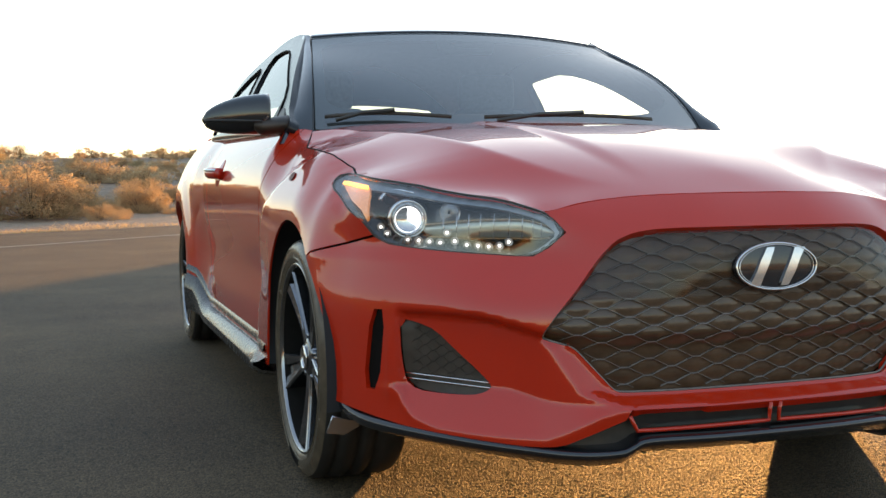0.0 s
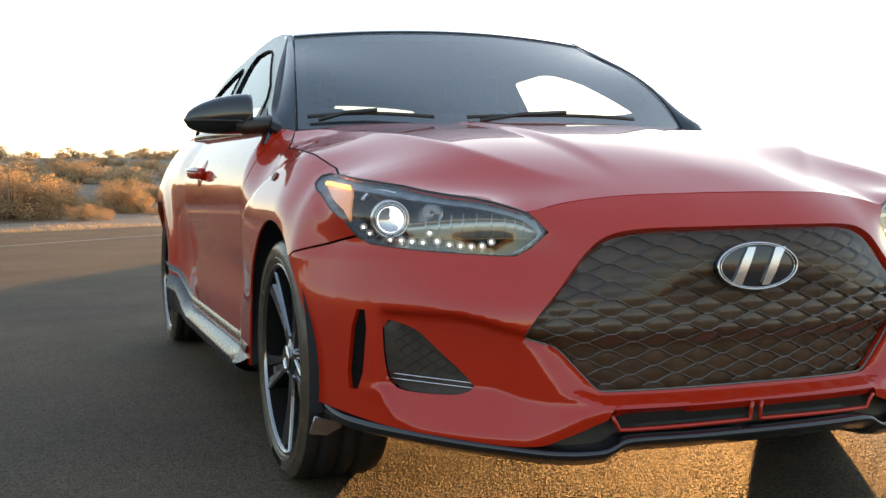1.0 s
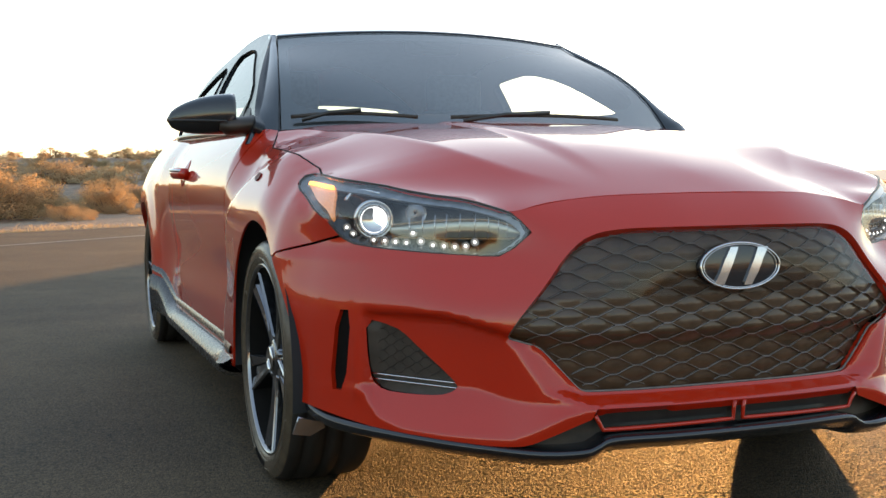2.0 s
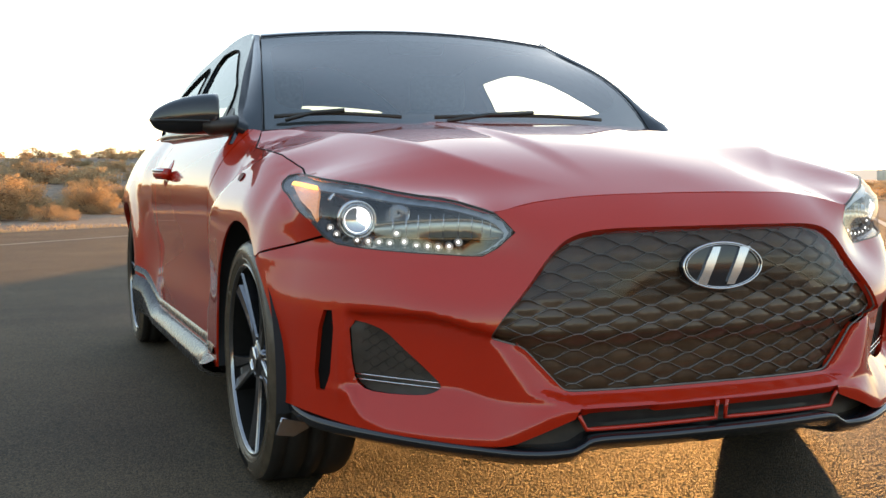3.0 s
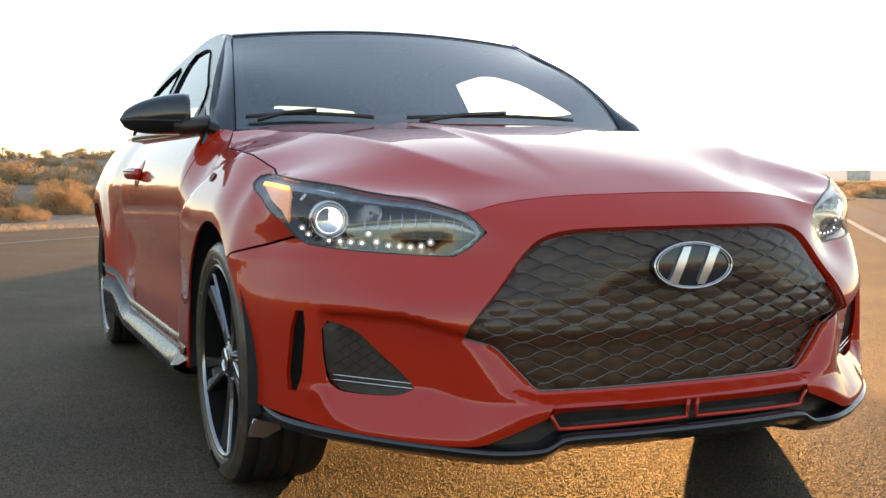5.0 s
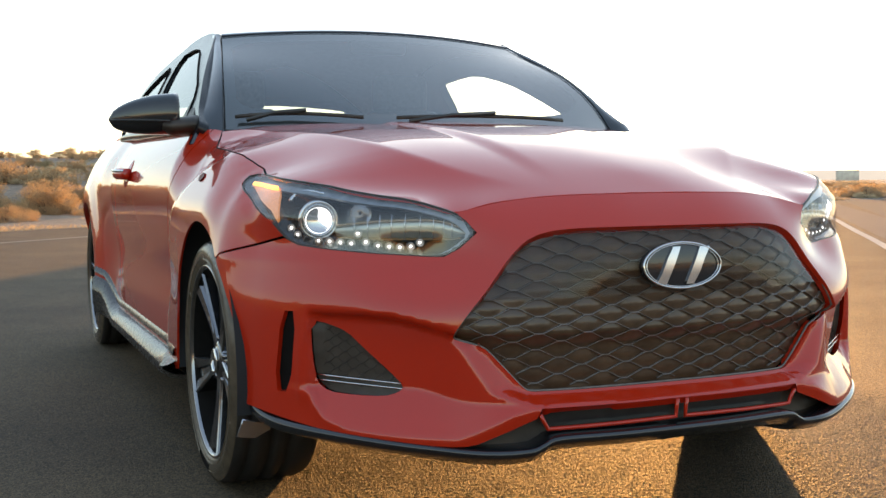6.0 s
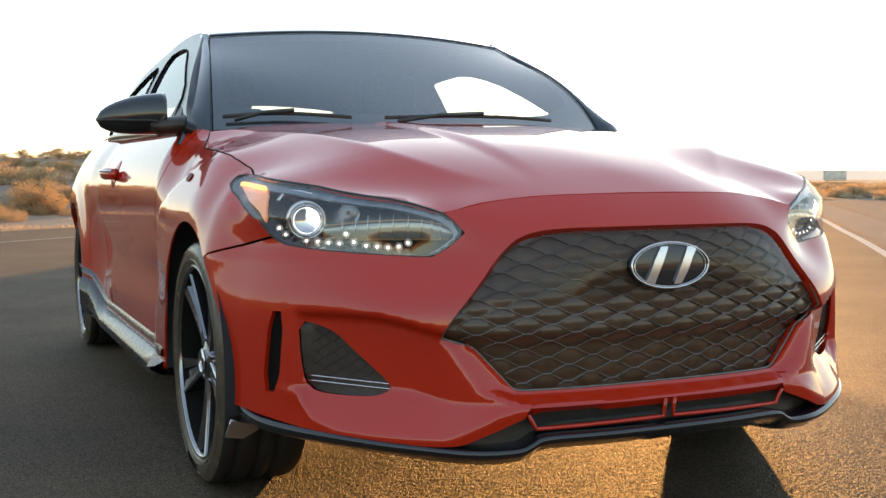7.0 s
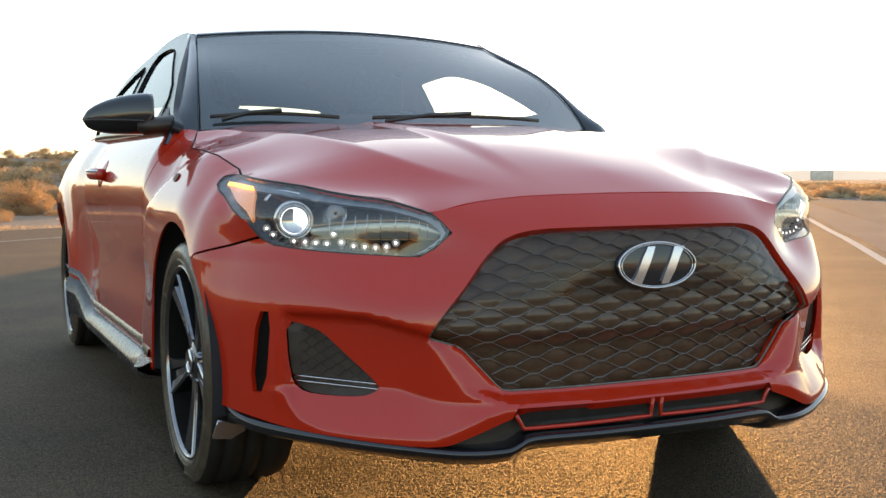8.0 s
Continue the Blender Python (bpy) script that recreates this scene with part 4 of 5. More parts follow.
def build_wheel():
    w = thing("wheel")
    tyre = part("tyre", lathe([(.100, .243), (.108, .2505), (.1135, .264), (.115, .278), (.111, .294), (.102, .3055), (.090, .3105), (.075, .3125), (.072, .3055), (.064, .3055), (.061, .313), (.022, .3135), (.019, .3055), (.009, .3055), (.006, .3135),
                               (-.022, .3135), (-.025, .3055), (-.036, .3055), (-.039, .313), (-.075, .3125), (-.092, .3105), (-.104, .3055), (-.113, .278), (-.108, .25), (-.10, .243)], 90), RUBBER, w)
    part("sidewall", lathe([(.1015, .2445), (.1095, .2505), (.1148, .264), (.1162, .278), (.1122, .2942), (.1035, .3050)], 90), SIDEWALL, tyre)
    for r in (.264, .286):
        part("sidewall_rib", lathe([(.113, r - .0018), (.1172 if r < .28 else .1166, r), (.113, r + .0018)], 80), SIDEWALL, tyre)
    for k in range(9):
        a0 = 1.2 + k * .045
        part("sidewall_mark", loft([[(.113, r * math.cos(a), r * math.sin(a)), (.1178, r * math.cos(a), r * math.sin(a))] for a, r in ((a0, .268), (a0, .284), (a0 + .022, .284), (a0 + .022, .268), (a0, .268))], False, False), MARKING, tyre, smooth=False)
    rim = part("rim", lathe([(.100, .2500), (.109, .2500), (.112, .2465), (.109, .2420), (.102, .2390)], 80), RIM, w, "bright machined rim lip")
    # barrel in flat black: the shade inside the wheel is put into its colour
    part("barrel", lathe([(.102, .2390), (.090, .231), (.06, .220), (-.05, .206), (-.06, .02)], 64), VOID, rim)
    part("brake_disc", lathe([(-.02, .15), (.0, .15), (.0, .06), (.02, .06), (.02, .01)], 48), STEEL, w)
    for i in range(5):
        a0 = 2 * math.pi * i / 5 + .31
        c, s = math.cos(a0), math.sin(a0)
        rings, edge = [], []
        for t in np.linspace(0, 1, 11):
            r = .040 + .197 * t
            hw = .021 + .008 * t + .036 * max(0, t - .25) ** 1.4
            x = .084 + .020 * t ** 1.6
            dip = .012 * sstep(.15, .55, t)
            P = lambda d, xx: (xx, r * c - d * s, r * s + d * c)
            rings.append([P(-hw - .004, x - .050), P(-hw, x - .006), P(-hw + .004, x), P(-hw * .34, x - dip * .4), P(-hw * .22, x - dip), P(hw * .22, x - dip), P(hw * .34, x - dip * .4), P(hw - .004, x), P(hw, x - .006), P(hw + .004, x - .050)])
            edge.append([P(hw - .005, x + .0012), P(hw - .001, x - .0015)])
        sp = part("spoke", loft(rings, False, False), ALLOY_DARK, rim, smooth=False)
        part("machined_edge", loft(edge, False, False), ALLOY, rim, smooth=False)
        b = part("wheel_nut", lathe([(.06, .009), (.082, .009), (.086, .006), (.086, .001)], 8), ALLOY_DARK, rim)
        b.location = (0, .057 * math.cos(a0 + .63), .057 * math.sin(a0 + .63))
    part("hub_cap", lathe([(.05, .06), (.080, .058), (.088, .040), (.089, .032), (.094, .030), (.096, .001)], 32), ALLOY_DARK, rim)
    part("cap_ring", lathe([(.094, .026), (.0985, .028), (.094, .031)], 32), CHROME, rim)
    return w


def build_wheels():
    w = build_wheel()
    w.parent = car
    first = True
    for m in (-1, 1):
        for y in (.88, 3.53):
            turn = pose(m * .752, y, .3125, 0, 0, 0 if m > 0 else 180) @ pose(0, 0, 0, 180 if y < 1 else 88)
            if first:
                w.matrix_basis = turn
                first = False
            else:
                c = copy_thing(w, turn)
                c.parent = car
    tagged(w, "dark five-spoke alloy wheel with low tyre")


def build_wipers():
    for x0, x1 in ((-.66, -.30), (-.20, .42)):
        bl = []
        for t in np.linspace(0, 1, 12):
            x = x0 + (x1 - x0) * t
            u = x / .688
            p = Vector(screen_pt(u, .035 + .02 * math.sin(math.pi * t)))
            bl.append(p + Vector((0, -.012, .012)))
        wp = part("wiper", sweep(bl, [(-.005, -.004), (.005, -.004), (.003, .007), (-.003, .007)]), BLACK_PLASTIC, car)
        part("wiper_arm", sweep([bl[0] + Vector((.02, -.06, -.012)), bl[3] + Vector((0, -.03, .004)), bl[6] + Vector((0, -.004, .012))], circle(.007, 6)), SATIN_BLACK, wp)


build_front()
build_grille()
build_lower()
build_hood()
build_sides()
build_cabin()
for m in (1, -1):
    build_headlight(m)
    build_fog(m)
build_wheels()
build_wipers()

# ---- setting
def ground_mat(name, dark, light, scale, bump=.4, grit=90.0, deep=.012, rough=.75):
    """Stony ground: broad stains, stones of 1/grit metres, and fine grain."""
    m = bpy.data.materials.new(name)
    m.use_nodes = True
    n, l = m.node_tree.nodes, m.node_tree.links
    b = n["Principled BSDF"]
    tc = n.new("ShaderNodeTexCoord")
    big, fine, vor = n.new("ShaderNodeTexNoise"), n.new("ShaderNodeTexNoise"), n.new("ShaderNodeTexVoronoi")
    big.inputs["Scale"].default_value, big.inputs["Detail"].default_value, big.inputs["Roughness"].default_value = scale, 8, .62
    fine.inputs["Scale"].default_value, fine.inputs["Detail"].default_value = grit * 3.1, 4
    vor.inputs["Scale"].default_value = grit
    for t in (big, fine, vor):
        l.new(tc.outputs["Object"], t.inputs["Vector"])

    def calc(op, a, c):
        q = n.new("ShaderNodeMath")
        q.operation = op
        for k, v in ((0, a), (1, c)):
            if isinstance(v, float):
                q.inputs[k].default_value = v
            else:
                l.new(v, q.inputs[k])
        return q.outputs[0]
    sep = n.new("ShaderNodeSeparateColor")
    l.new(vor.outputs["Color"], sep.inputs[0])
    tone = calc("ADD", calc("MULTIPLY", big.outputs["Fac"], .58), calc("ADD", calc("MULTIPLY", sep.outputs[0], .42), calc("MULTIPLY", fine.outputs["Fac"], .25)))
    r = n.new("ShaderNodeValToRGB")
    r.color_ramp.elements[0].position, r.color_ramp.elements[1].position = .43, .88
    r.color_ramp.elements[0].color, r.color_ramp.elements[1].color = (*dark, 1), (*light, 1)
    l.new(tone, r.inputs[0])
    l.new(r.outputs[0], b.inputs["Base Color"])
    b.inputs["Roughness"].default_value = rough
    b.inputs["Specular IOR Level"].default_value = .32
    h = calc("SUBTRACT", calc("MULTIPLY", fine.outputs["Fac"], .5), vor.outputs["Distance"])
    u = n.new("ShaderNodeBump")
    u.inputs["Strength"].default_value, u.inputs["Distance"].default_value = bump, deep
    l.new(h, u.inputs["Height"])
    l.new(u.outputs[0], b.inputs["Normal"])
    return m


ASPHALT = ground_mat("worn_asphalt", (.0205, .016, .0105), (.158, .110, .059), .9, .9, 210, .0034, .76)
SAND = ground_mat("desert_sand", (.19, .135, .092), (.36, .265, .185), .35, .5, 12)
SHOULDER = ground_mat("grey_shoulder", (.060, .052, .052), (.135, .117, .115), .6, .4, 90)
GRAVEL = ground_mat("dark_gravel", (.040, .035, .031), (.125, .108, .094), .5, .6, 40)
LINE = mat("worn_road_paint", (.42, .40, .36), .7, 0, 0, .25, 14, .2, 60)
TWIG = mat("dry_twigs", (.20, .14, .09), .9, 0, 0, .3, 12)

def leafy(name, base):
    """Thin leaves that let light through."""
    m = mat(name, base, .85, 0, 0, .35, 3)
    n, l = m.node_tree.nodes, m.node_tree.links
    t, x = n.new("ShaderNodeBsdfTranslucent"), n.new("ShaderNodeMixShader")
    t.inputs[0].default_value = (*base, 1)
    x.inputs[0].default_value = .5
    l.new(n["Principled BSDF"].outputs[0], x.inputs[1])
    l.new(t.outputs[0], x.inputs[2])
    l.new(x.outputs[0], n["Material Output"].inputs[0])
    return m


LEAF = leafy("dry_shrub_leaves", (.51, .36, .20))
LEAF3 = leafy("pale_dry_brush", (.60, .48, .30))
LEAF2 = leafy("dusty_green_leaves", (.40, .31, .17))
GRASS = leafy("dry_grass", (.52, .40, .25))
# pale warm base colour carries the haze in front of the distant sign
PANEL = mat("hazed_sign_back", (.92, .76, .62), .7, 0, 0, .2, 2)
POST = mat("weathered_wood_post", (.22, .17, .12), .8, 0, 0, .3, 6)
# pale and slightly emissive, so that distance haze is put into the material
FAR_HAZED = mat("hazed_far_hills", (.62, .50, .40), .95, 0, 0, .15, .01, 0, 1, .5, .25)

D43 = Vector((math.sin(radians(43)), math.cos(radians(43)), 0))


def ground_z(x, y):
    """Land: level by the road, rising to a low bank beyond the left shoulder, falling gently to the right."""
    n = -x * D43.y + y * D43.x            # distance to the left of the car, across the road
    a = x * D43.x + y * D43.y
    z = -.012
    d = math.hypot(x + 1.44, y + 2.0)
    k = sstep(13.5, 17, n - .12 * max(0, a)) * max(0, min(d, 52) - 20) / 32
    turn = math.degrees(math.atan2(x + 1.44, y + 2.0))
    z += 1.75 * k * (1 + 1.3 * sstep(-40, -70, turn) * sstep(-165, -140, turn)) + .45 * k * noise.noise(Vector((x * .06, y * .06, 0))) + .12 * k * noise.noise(Vector((x * .45, y * .45, 3)))
    z -= .006 * max(0, a - 30)
    z += .05 * sstep(11.5, 13, n) * noise.noise(Vector((x * .8, y * .8, 7)))
    return z


bm = bmesh.new()
axis = np.r_[-900, -400, -200, -120, np.arange(-80, 81, 2.0), 120, 200, 400, 900, 2500]
vv = [[bm.verts.new((x, y + 10, ground_z(x, y + 10))) for x in axis] for y in axis]
for a, b in zip(vv, vv[1:]):
    for i in range(len(axis) - 1):
        bm.faces.new((a[i], a[i + 1], b[i + 1], b[i]))
tagged(part("ground", bm, SAND), "pale sandy desert ground with scrub", "ground", kind="structure")


def strip(name, left, right, z, material, n=40):
    L, R = curve(left, n), curve(right, n)
    bm = bmesh.new()
    a = [bm.verts.new((*p, z - .006 * max(0, p[0] * D43.x + p[1] * D43.y - 30))) for p in L]
    b = [bm.verts.new((*p, z - .006 * max(0, p[0] * D43.x + p[1] * D43.y - 30))) for p in R]
    for i in range(len(a) - 1):
        bm.faces.new((b[i], b[i + 1], a[i + 1], a[i]))
    return part(name, bm, material)


EDGE_L = [(-60, -22), (-22, 2.0), (-9.0, 10.4), (-2.2, 15.1), (.44, 16.9), (12, 26), (40, 55), (110, 130)]
LINE_L = [(-60, -28), (-22, -3.5), (-9.0, 6.3), (-2.07, 11.83), (.12, 13.74), (12, 24), (42, 52), (113, 127)]
LINE_R = [(-30, -32), (-6, -8), (2.0, .2), (6.11, 5.28), (8.27, 7.95), (11.54, 12.07), (26, 30), (60, 68), (130, 140)]
EDGE_R = [(-24, -38), (0, -6), (6.2, 4.2), (10.9, 9.9), (15.6, 15.8), (20.9, 22.0), (34, 38), (62, 67), (131, 139)]
road = tagged(strip("road", EDGE_L, [EDGE_R[i] for i in (0, 1, 2, 3, 5, 6, 7, 8)], 0.0, ASPHALT), "dark weathered asphalt road", "road", kind="structure")
tagged(strip("road_shoulder", [(x + .12, y - .09) for x, y in LINE_R], [(x + .68, y - .54) for x, y in LINE_R], .004, SHOULDER), "worn grey shoulder beside the painted line", "shoulder", kind="structure")
tagged(strip("gravel_shoulder", EDGE_R, [(x + 5.5, y - 4.5) for x, y in EDGE_R], -.005, GRAVEL), "dark gravel shoulder beside the asphalt", "gravel", kind="structure")


def relief(x0, x1, y0, y1, step, tall):
    """The stony top of the asphalt as real bumps, fading out towards the rim."""
    nx, ny = int((x1 - x0) / step), int((y1 - y0) / step)
    r = np.random.default_rng(3)
    fx, fy = np.fft.fftfreq(nx)[:, None], np.fft.fftfreq(ny)[None, :]

    def grain(size):
        g = np.fft.ifft2(np.fft.fft2(r.standard_normal((nx, ny))) * np.exp(-2 * (math.pi * size) ** 2 * (fx * fx + fy * fy))).real
        return g / g.std()
    h = grain(.55) + .12 * grain(1.5)
    X, Y = np.meshgrid(np.linspace(x0, x1, nx), np.linspace(y0, y1, ny), indexing="ij")
    fade = np.clip(np.minimum.reduce([X - x0, x1 - X, Y - y0, y1 - Y]) / .3, 0, 1)
    Z = .0003 + fade * (.0016 + tall * h * .5)
    me = bpy.data.meshes.new("asphalt_relief")
    me.vertices.add(nx * ny)
    me.vertices.foreach_set("co", np.stack([X, Y, Z], -1).astype(np.float32).ravel())
    i = (np.arange(nx - 1)[:, None] * ny + np.arange(ny - 1)[None, :]).ravel()
    quads = np.stack([i, i + ny, i + ny + 1, i + 1], -1).astype(np.int32)
    me.loops.add(quads.size)
    me.loops.foreach_set("vertex_index", quads.ravel())
    me.polygons.add(len(quads))
    me.polygons.foreach_set("loop_start", np.arange(0, quads.size, 4, dtype=np.int32))
    me.update(calc_edges=True)
    me.materials.append(ASPHALT)
    ob = new("asphalt_relief", me)
    ob.parent = road
    return ob


relief(-.95, 1.65, -.28, 1.35, .0028, .00052)


def stripe(name, line, w):
    P = curve(line, 20)
    L, R = [], []
    for i, p in enumerate(P):
        a, b = Vector(P[max(0, i - 1)]), Vector(P[min(len(P) - 1, i + 1)])
        t = (b - a).normalized()
        L.append((p[0] - t.y * w / 2, p[1] + t.x * w / 2))
        R.append((p[0] + t.y * w / 2, p[1] - t.x * w / 2))
    return strip(name, L, R, .004, LINE, 1)


tagged(stripe("road_line", LINE_L, .07), "faded white edge line on the asphalt", "road marking", kind="structure")
tagged(stripe("road_line", LINE_R, .095), "faded white edge line on the asphalt", "road marking", kind="structure")


def leaf_cloud(bm, rng, c, r, n, size, flat=.8):
    for _ in range(n):
        d = Vector((rng.gauss(0, 1), rng.gauss(0, 1), rng.gauss(0, 1))).normalized()
        p = c + Vector((d.x * r, d.y * r, d.z * r * flat)) * (rng.random() ** .45)
        if p.z < .01:
            p.z = .01 + rng.random() * .05
        u = Vector((rng.gauss(0, 1), rng.gauss(0, 1), rng.gauss(0, 1) + .6)).normalized()
        v = u.orthogonal().normalized()
        s = size * (.5 + rng.random())
        a = [bm.verts.new(p - v * s * .35), bm.verts.new(p + v * s * .35), bm.verts.new(p + u * s * 1.6)]
        bm.faces.new(a)


def shrub_shape(seed, w, h, leaves):
    """Twigs and leaves of one shrub."""
    rng = random.Random(seed)
    tw, lf = bmesh.new(), bmesh.new()
    for i in range(34):
        a = rng.random() * 2 * math.pi
        sp = rng.random() ** .6 * w * .5
        end = Vector((math.cos(a) * sp, math.sin(a) * sp, h * (.12 + .80 * rng.random()) * (1 - .55 * (sp / (w * .5)) ** 2)))
        mid = end * .5 + Vector((0, 0, h * .08))
        P = [Vector((0, 0, -.05)), mid, end]
        rings = []
        for j, p in enumerate(P):
            r = (.018, .011, .004)[j] * h
            rings.append([tw.verts.new(p + Vector((r * math.cos(k * 2.094), r * math.sin(k * 2.094), 0))) for k in range(3)])
        for q, s in zip(rings, rings[1:]):
            for k in range(3):
                tw.faces.new((q[k], q[(k + 1) % 3], s[(k + 1) % 3], s[k]))
        for _ in range(3):
            leaf_cloud(lf, rng, end + Vector((rng.gauss(0, .12), rng.gauss(0, .12), rng.gauss(-.1, .08))) * h, h * .20, leaves, h * .024 * (150 / leaves) ** .45)
    return tw, lf


def shrub(name, seed, w, h, leaf, label, leaves=150):
    t = thing(name, label=label, category="shrub", group="desert shrubs")
    tw, lf = shrub_shape(seed, w, h, leaves)
    part("stem", tw, TWIG, t)
    part("foliage", lf, leaf, t, smooth=False)
    return t


def thicket(name, places, leaf, label):
    """Scrub that nobody could count: many sparse shrubs in one mesh, at (place, size)."""
    rng = random.Random(31)
    soft = []
    for seed, h in ((41, 1.0), (42, .8), (43, .5)):
        tw, lf = shrub_shape(seed, 1.6, h, 14)
        tw.free()
        soft.append(np.array([v.co[:] for v in lf.verts]))      # three corners to each leaf
        lf.free()
    V = []
    for p, size in places:
        a = rng.random() * 6.28
        turn = np.array([[math.cos(a), math.sin(a), 0], [-math.sin(a), math.cos(a), 0], [0, 0, 1]])
        V.append(soft[rng.randrange(3)] @ turn * size + np.array(p))
    V = np.concatenate(V)
    me = bpy.data.meshes.new(name)
    me.from_pydata(V.tolist(), [], np.arange(len(V)).reshape(-1, 3).tolist())
    me.materials.append(leaf)
    return tagged(new(name, me), label, "scrub", kind="stuff")


def at_dir(az, dist):
    """A place on the ground seen in that direction from the camera's stand."""
    x, y = -1.44 + dist * math.sin(radians(az)), -2.0 + dist * math.cos(radians(az))
    return Vector((x, y, ground_z(x, y)))


kinds = [shrub("shrub", 1, 1.7, 1.0, LEAF, "orange-lit dry desert shrub on sand"), shrub("shrub", 2, 1.5, .8, LEAF2, "dull green desert shrub on sand"),
         shrub("shrub", 3, 1.1, .45, LEAF, "small dry tan shrub on sand")]
# sparser ones for the distance
far = [shrub("shrub", 11, 1.7, 1.0, LEAF, "orange-lit dry desert shrub on far sand", 26), shrub("shrub", 12, 1.5, .8, LEAF3, "pale dry desert shrub on far sand", 26),
       shrub("shrub", 13, 1.1, .45, LEAF3, "small dry tan shrub on far sand", 26)]
for k, (az_, dist) in zip(far, ((44.2, 70), (46.0, 80), (47.5, 60))):
    k.matrix_basis = Matrix.Translation(at_dir(az_, dist))
    k.scale = (.8, .8, .55)
# kind, direction, distance, size
near = [(0, -1.2, 23, 1.2), (0, -4.8, 23.5, 1.4), (0, .1, 24.0, .8), (1, 1.2, 24.2, .9), (2, 1.9, 22.3, .9), (0, 3.9, 25.4, .76), (1, 3.1, 26, .68), (2, 2.4, 23.5, .8), (2, 4.6, 26, 0.7), (2, 5.9, 25, 0.7), (0, 5.4, 29, 0.5), (1, 7.2, 30, .5), (0, 8.3, 29, .5)]
ridge = [(1, -1.6, 49, .75), (0, -2.3, 50, .7), (2, -0.4, 50, .9), (2, 1.2, 50, .7), (2, 2.2, 49, .9), (1, 3.4, 50, .55), (2, 4.4, 49, .9), (1, 5.0, 50, .6), (2, 5.8, 50, 1.0), (1, 6.5, 48, .55), (1, 7.3, 50, .65), (1, 8.2, 49, .6), (2, 8.9, 47, 1.0), (1, 9.6, 48, .6)]
slope = [(2, 1, 40, 1.3), (2, 3, 42, 1.1), (2, 5, 38, 1.2), (2, -0.6, 36, 1.2), (2, 6.6, 33, 1.3), (2, 1.9, 33, 1), (1, -3, 42, 1.2), (2, 4.2, 31, 0.8), (2, 0.4, 30, 0.9), (1, -5.5, 38, 1.2), (2, 7.4, 40, 1), (1, 3.9, 40, 0.5), (2, -1.8, 31, 1.1)]
dice = random.Random(21)
slope += [((5, 4, 5, 5, 3)[i % 5], dice.uniform(-4, 10), dice.uniform(29, 48), dice.uniform(.45, .9)) for i in range(50)]
used = set()
rng = random.Random(5)
for k, az_, dist, sc in near + ridge + slope:
    m = Matrix.Translation(at_dir(az_, dist)) @ Matrix.Rotation(rng.random() * 6.28, 4, "Z")
    if k > 2:
        c = copy_thing(far[k - 3], m)
        c.scale = (sc, sc, sc * .8)
    elif k not in used:
        kinds[k].matrix_basis = m
        kinds[k].scale = (sc, sc, sc)
        used.add(k)
    else:
        c = copy_thing(kinds[k], m)
        c.scale = (sc, sc, sc * (.85 + .3 * rng.random()))
# far scrub on the right
for i in range(110):
    az_, dist = rng.uniform(40.5, 49.5), rng.uniform(34, 120)
    c = copy_thing(far[(1, 2, 1, 0)[i % 4]], Matrix.Translation(at_dir(az_, dist)) @ Matrix.Rotation(rng.random() * 6.28, 4, "Z"))
    s = rng.uniform(.25, .6)
    c.scale = (s * 1.7, s * 1.7, s)

for az_, dist, s in ((42.3, 118, .8), (42.7, 125, .9), (43.05, 121, .9), (43.4, 124, .85), (43.8, 116, .9)):     # before the sign
    c = copy_thing(far[1], Matrix.Translation(at_dir(az_, dist)))
    c.scale = (s * 1.6, s * 1.6, s)

# dry grass along the left shoulder
bm = bmesh.new()
for i in range(9000):
    t = rng.random()
    P = curve(EDGE_L[2:6], 6)
    p = P[min(len(P) - 1, int(t * len(P)))]
    q = P[min(len(P) - 1, int(t * len(P)) + 1)]
    f = rng.random()
    x, y = p[0] + (q[0] - p[0]) * f, p[1] + (q[1] - p[1]) * f
    o = .15 + abs(rng.gauss(0, .9))
    x, y = x - o * .73, y + o * .68
    z = ground_z(x, y)
    if noise.noise(Vector((x * .5, y * .5, 1))) + .55 * rng.random() < .12:
        continue
    h = .012 + .055 * rng.random() ** 2
    a = rng.random() * 6.28
    d = Vector((math.cos(a), math.sin(a), 0)) * .008
    top = Vector((x + rng.gauss(0, .05), y + rng.gauss(0, .05), z + h))
    bm.faces.new([bm.verts.new(Vector((x, y, z)) - d), bm.verts.new(Vector((x, y, z)) + d), bm.verts.new(top)])
tagged(part("dry_grass", bm, GRASS, smooth=False), "dry golden grass along the road shoulder", "grass", kind="stuff")

# sign far down the road
sg = thing("billboard", at_dir(43.05, 150), label="grey blank billboard far down the road", category="sign")
part("panel", block((2.75, .12, 1.35), (0, 0, 1.15), .02), PANEL, sg)
for x in (-.9, .9):
    part("post", block((.15, .15, 1.8), (x, .1, .4), .01), POST, sg)
sg.rotation_euler = (0, 0, radians(-43))

# far hills, whose own faint glow stands in for haze
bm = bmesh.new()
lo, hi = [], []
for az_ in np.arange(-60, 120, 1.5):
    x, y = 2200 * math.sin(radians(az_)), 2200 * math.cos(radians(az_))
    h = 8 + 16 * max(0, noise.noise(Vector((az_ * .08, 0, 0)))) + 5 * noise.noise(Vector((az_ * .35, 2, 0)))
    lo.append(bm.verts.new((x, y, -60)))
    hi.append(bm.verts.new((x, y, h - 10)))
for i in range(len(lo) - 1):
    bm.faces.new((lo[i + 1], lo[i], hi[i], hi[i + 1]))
tagged(part("hazed_far_hills", bm, FAR_HAZED), "low hills on the horizon, with haze put in as glow", "hills", kind="structure")

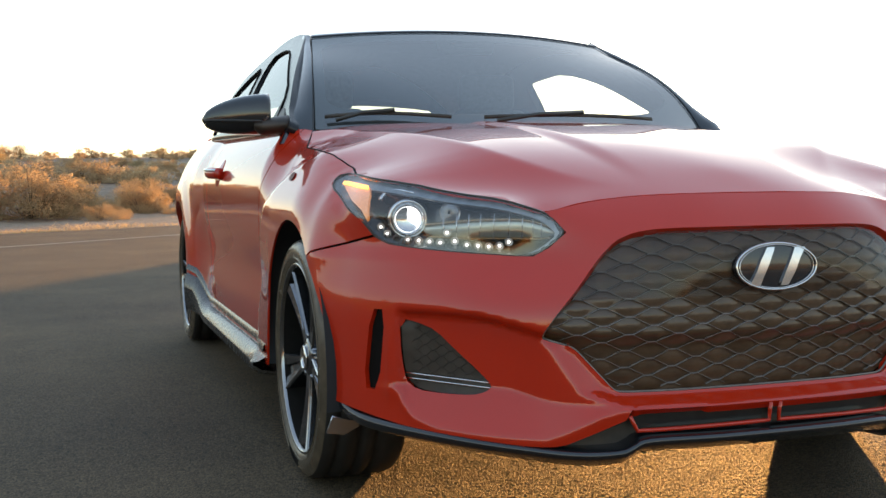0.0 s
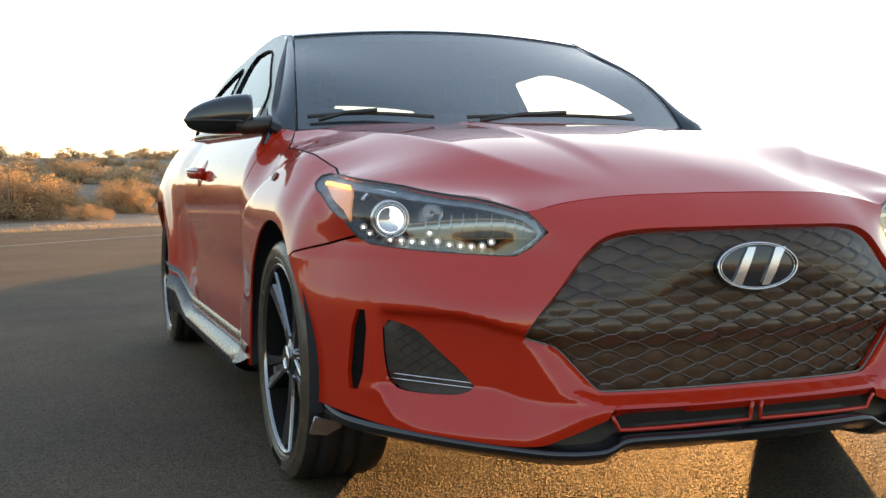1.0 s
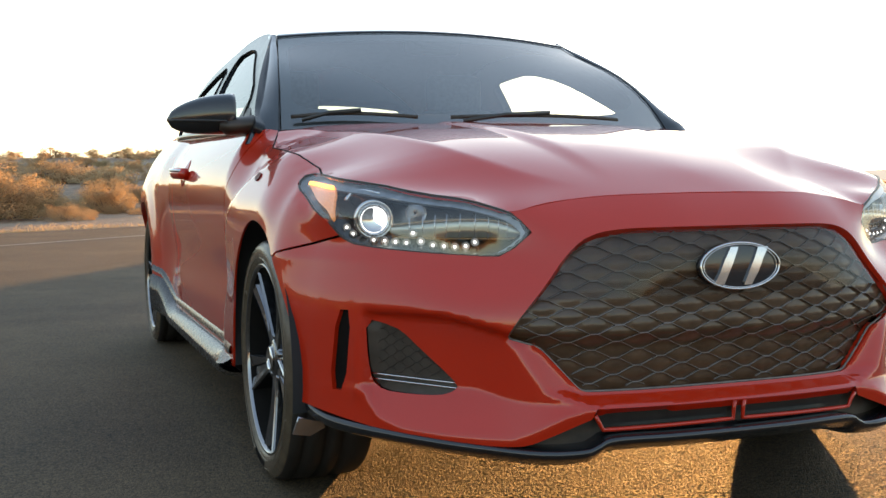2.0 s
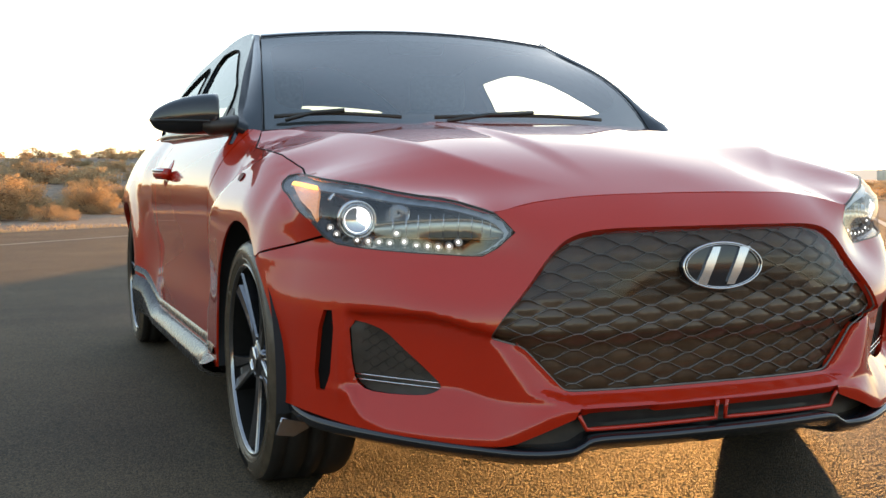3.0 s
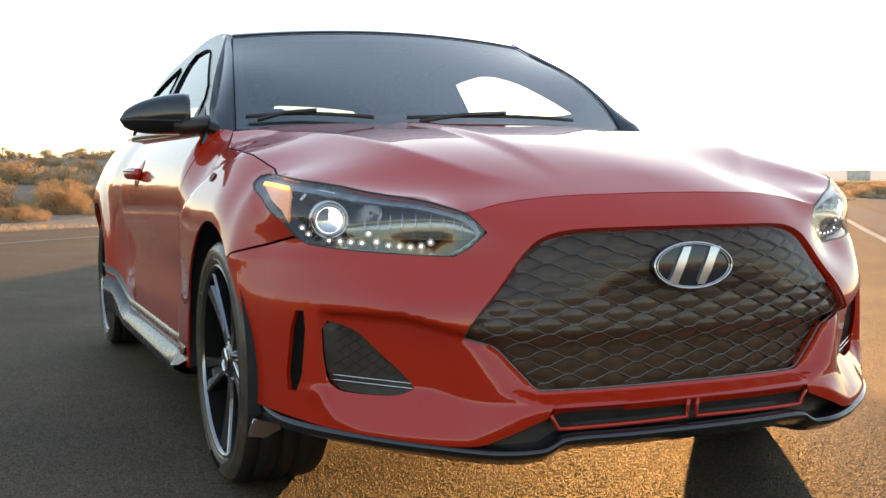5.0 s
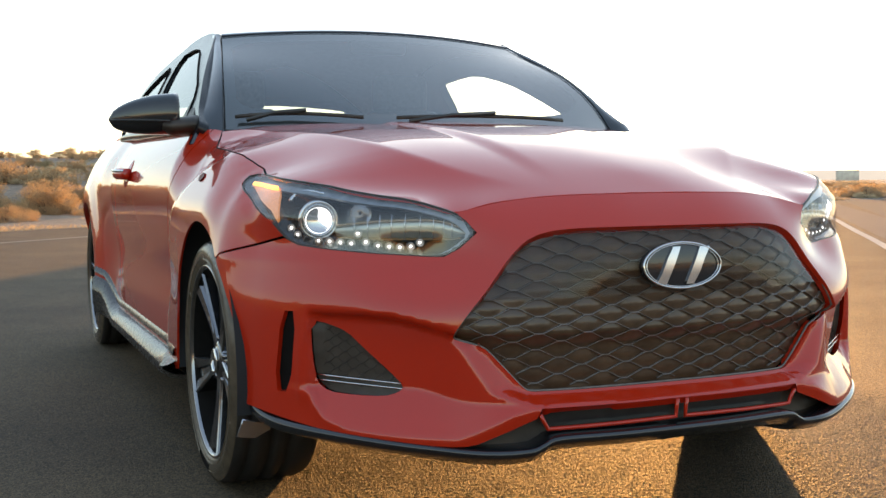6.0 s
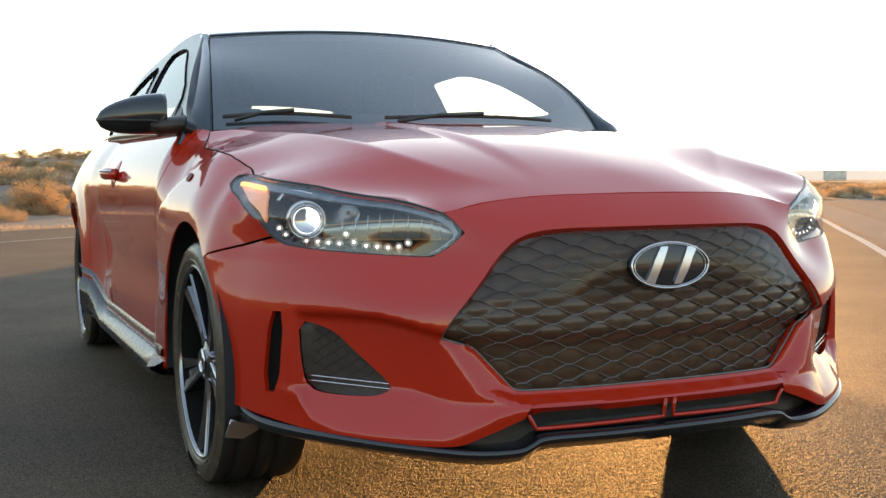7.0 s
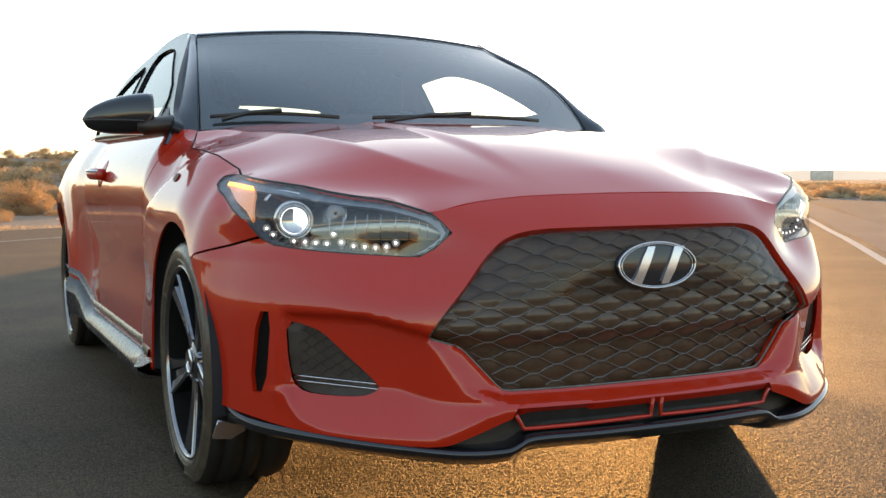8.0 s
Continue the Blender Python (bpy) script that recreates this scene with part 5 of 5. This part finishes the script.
# unseen sand heap added beyond the road, to cast the shade across the asphalt
SUN_D = Vector((math.sin(radians(SUN_AZ)), math.cos(radians(SUN_AZ)), 0))
SUN_P = Vector((SUN_D.y, -SUN_D.x, 0))
c = SUN_D * 40 + SUN_P * -3.12
bm = bmesh.new()
rings = []
for t in np.linspace(0, 1, 14):
    r = []
    for i in range(36):
        a = 2 * math.pi * i / 36
        k = 1 + .03 * noise.noise(Vector((math.cos(a) * 1.5, math.sin(a) * 1.5, t * 2)))
        w = (1 - t ** 8) * k
        p = SUN_P * (2.1 * w * math.cos(a)) + SUN_D * (3.5 * w * math.sin(a))
        r.append(bm.verts.new((p.x, p.y, -.3 + 2.3 * t ** .8)))
    rings.append(r)
for a, b in zip(rings, rings[1:]):
    for i in range(36):
        bm.faces.new((a[i], a[(i + 1) % 36], b[(i + 1) % 36], b[i]))
heap = tagged(part("shade_heap", bm, SAND), "unseen low sand heap added to shade the asphalt", "sand heap")
heap.location = (c.x, c.y, ground_z(c.x, c.y))
# scrub on the bank along the road, mirrored in the flank
banked, around_us = [], []
for i in range(90):
    az_, dist = -10 - 96 * (i / 90) ** 1.4 + rng.uniform(-1, 1), rng.uniform(19, 50)
    p = at_dir(az_, dist)
    if -p.x * D43.y + p.y * D43.x > 13.2:
        banked.append((p, rng.uniform(.6, 1.5)))
for i in range(46):                       # along the crest
    banked.append((at_dir(-4.6 - .7 * i + rng.uniform(-.3, .3), rng.uniform(44, 53)), rng.uniform(.6, 1.2)))
# thick scrub along the far shoulder, mirrored in the nose
for i in range(110):
    az_, out = -56 - 74 * i / 110 + rng.uniform(-2, 2), rng.uniform(14.5, 36)
    u = Vector((math.sin(radians(az_)), math.cos(radians(az_)), 0))
    dist = (out + (-1.44 * D43.y + 2.0 * D43.x)) / max(.3, -u.x * D43.y + u.y * D43.x)
    banked.append((at_dir(az_, dist), rng.uniform(1.1, 2.0)))
# scrub behind the camera's stand, mirrored in the paint
for i in range(170):
    around_us.append((at_dir(rng.uniform(128, 252), rng.uniform(17, 42)), rng.uniform(.9, 1.8)))
thicket("scrub", banked, LEAF2, "dusty green and tan scrub along the bank")
thicket("scrub", around_us, LEAF, "dry orange-lit scrub along the road")
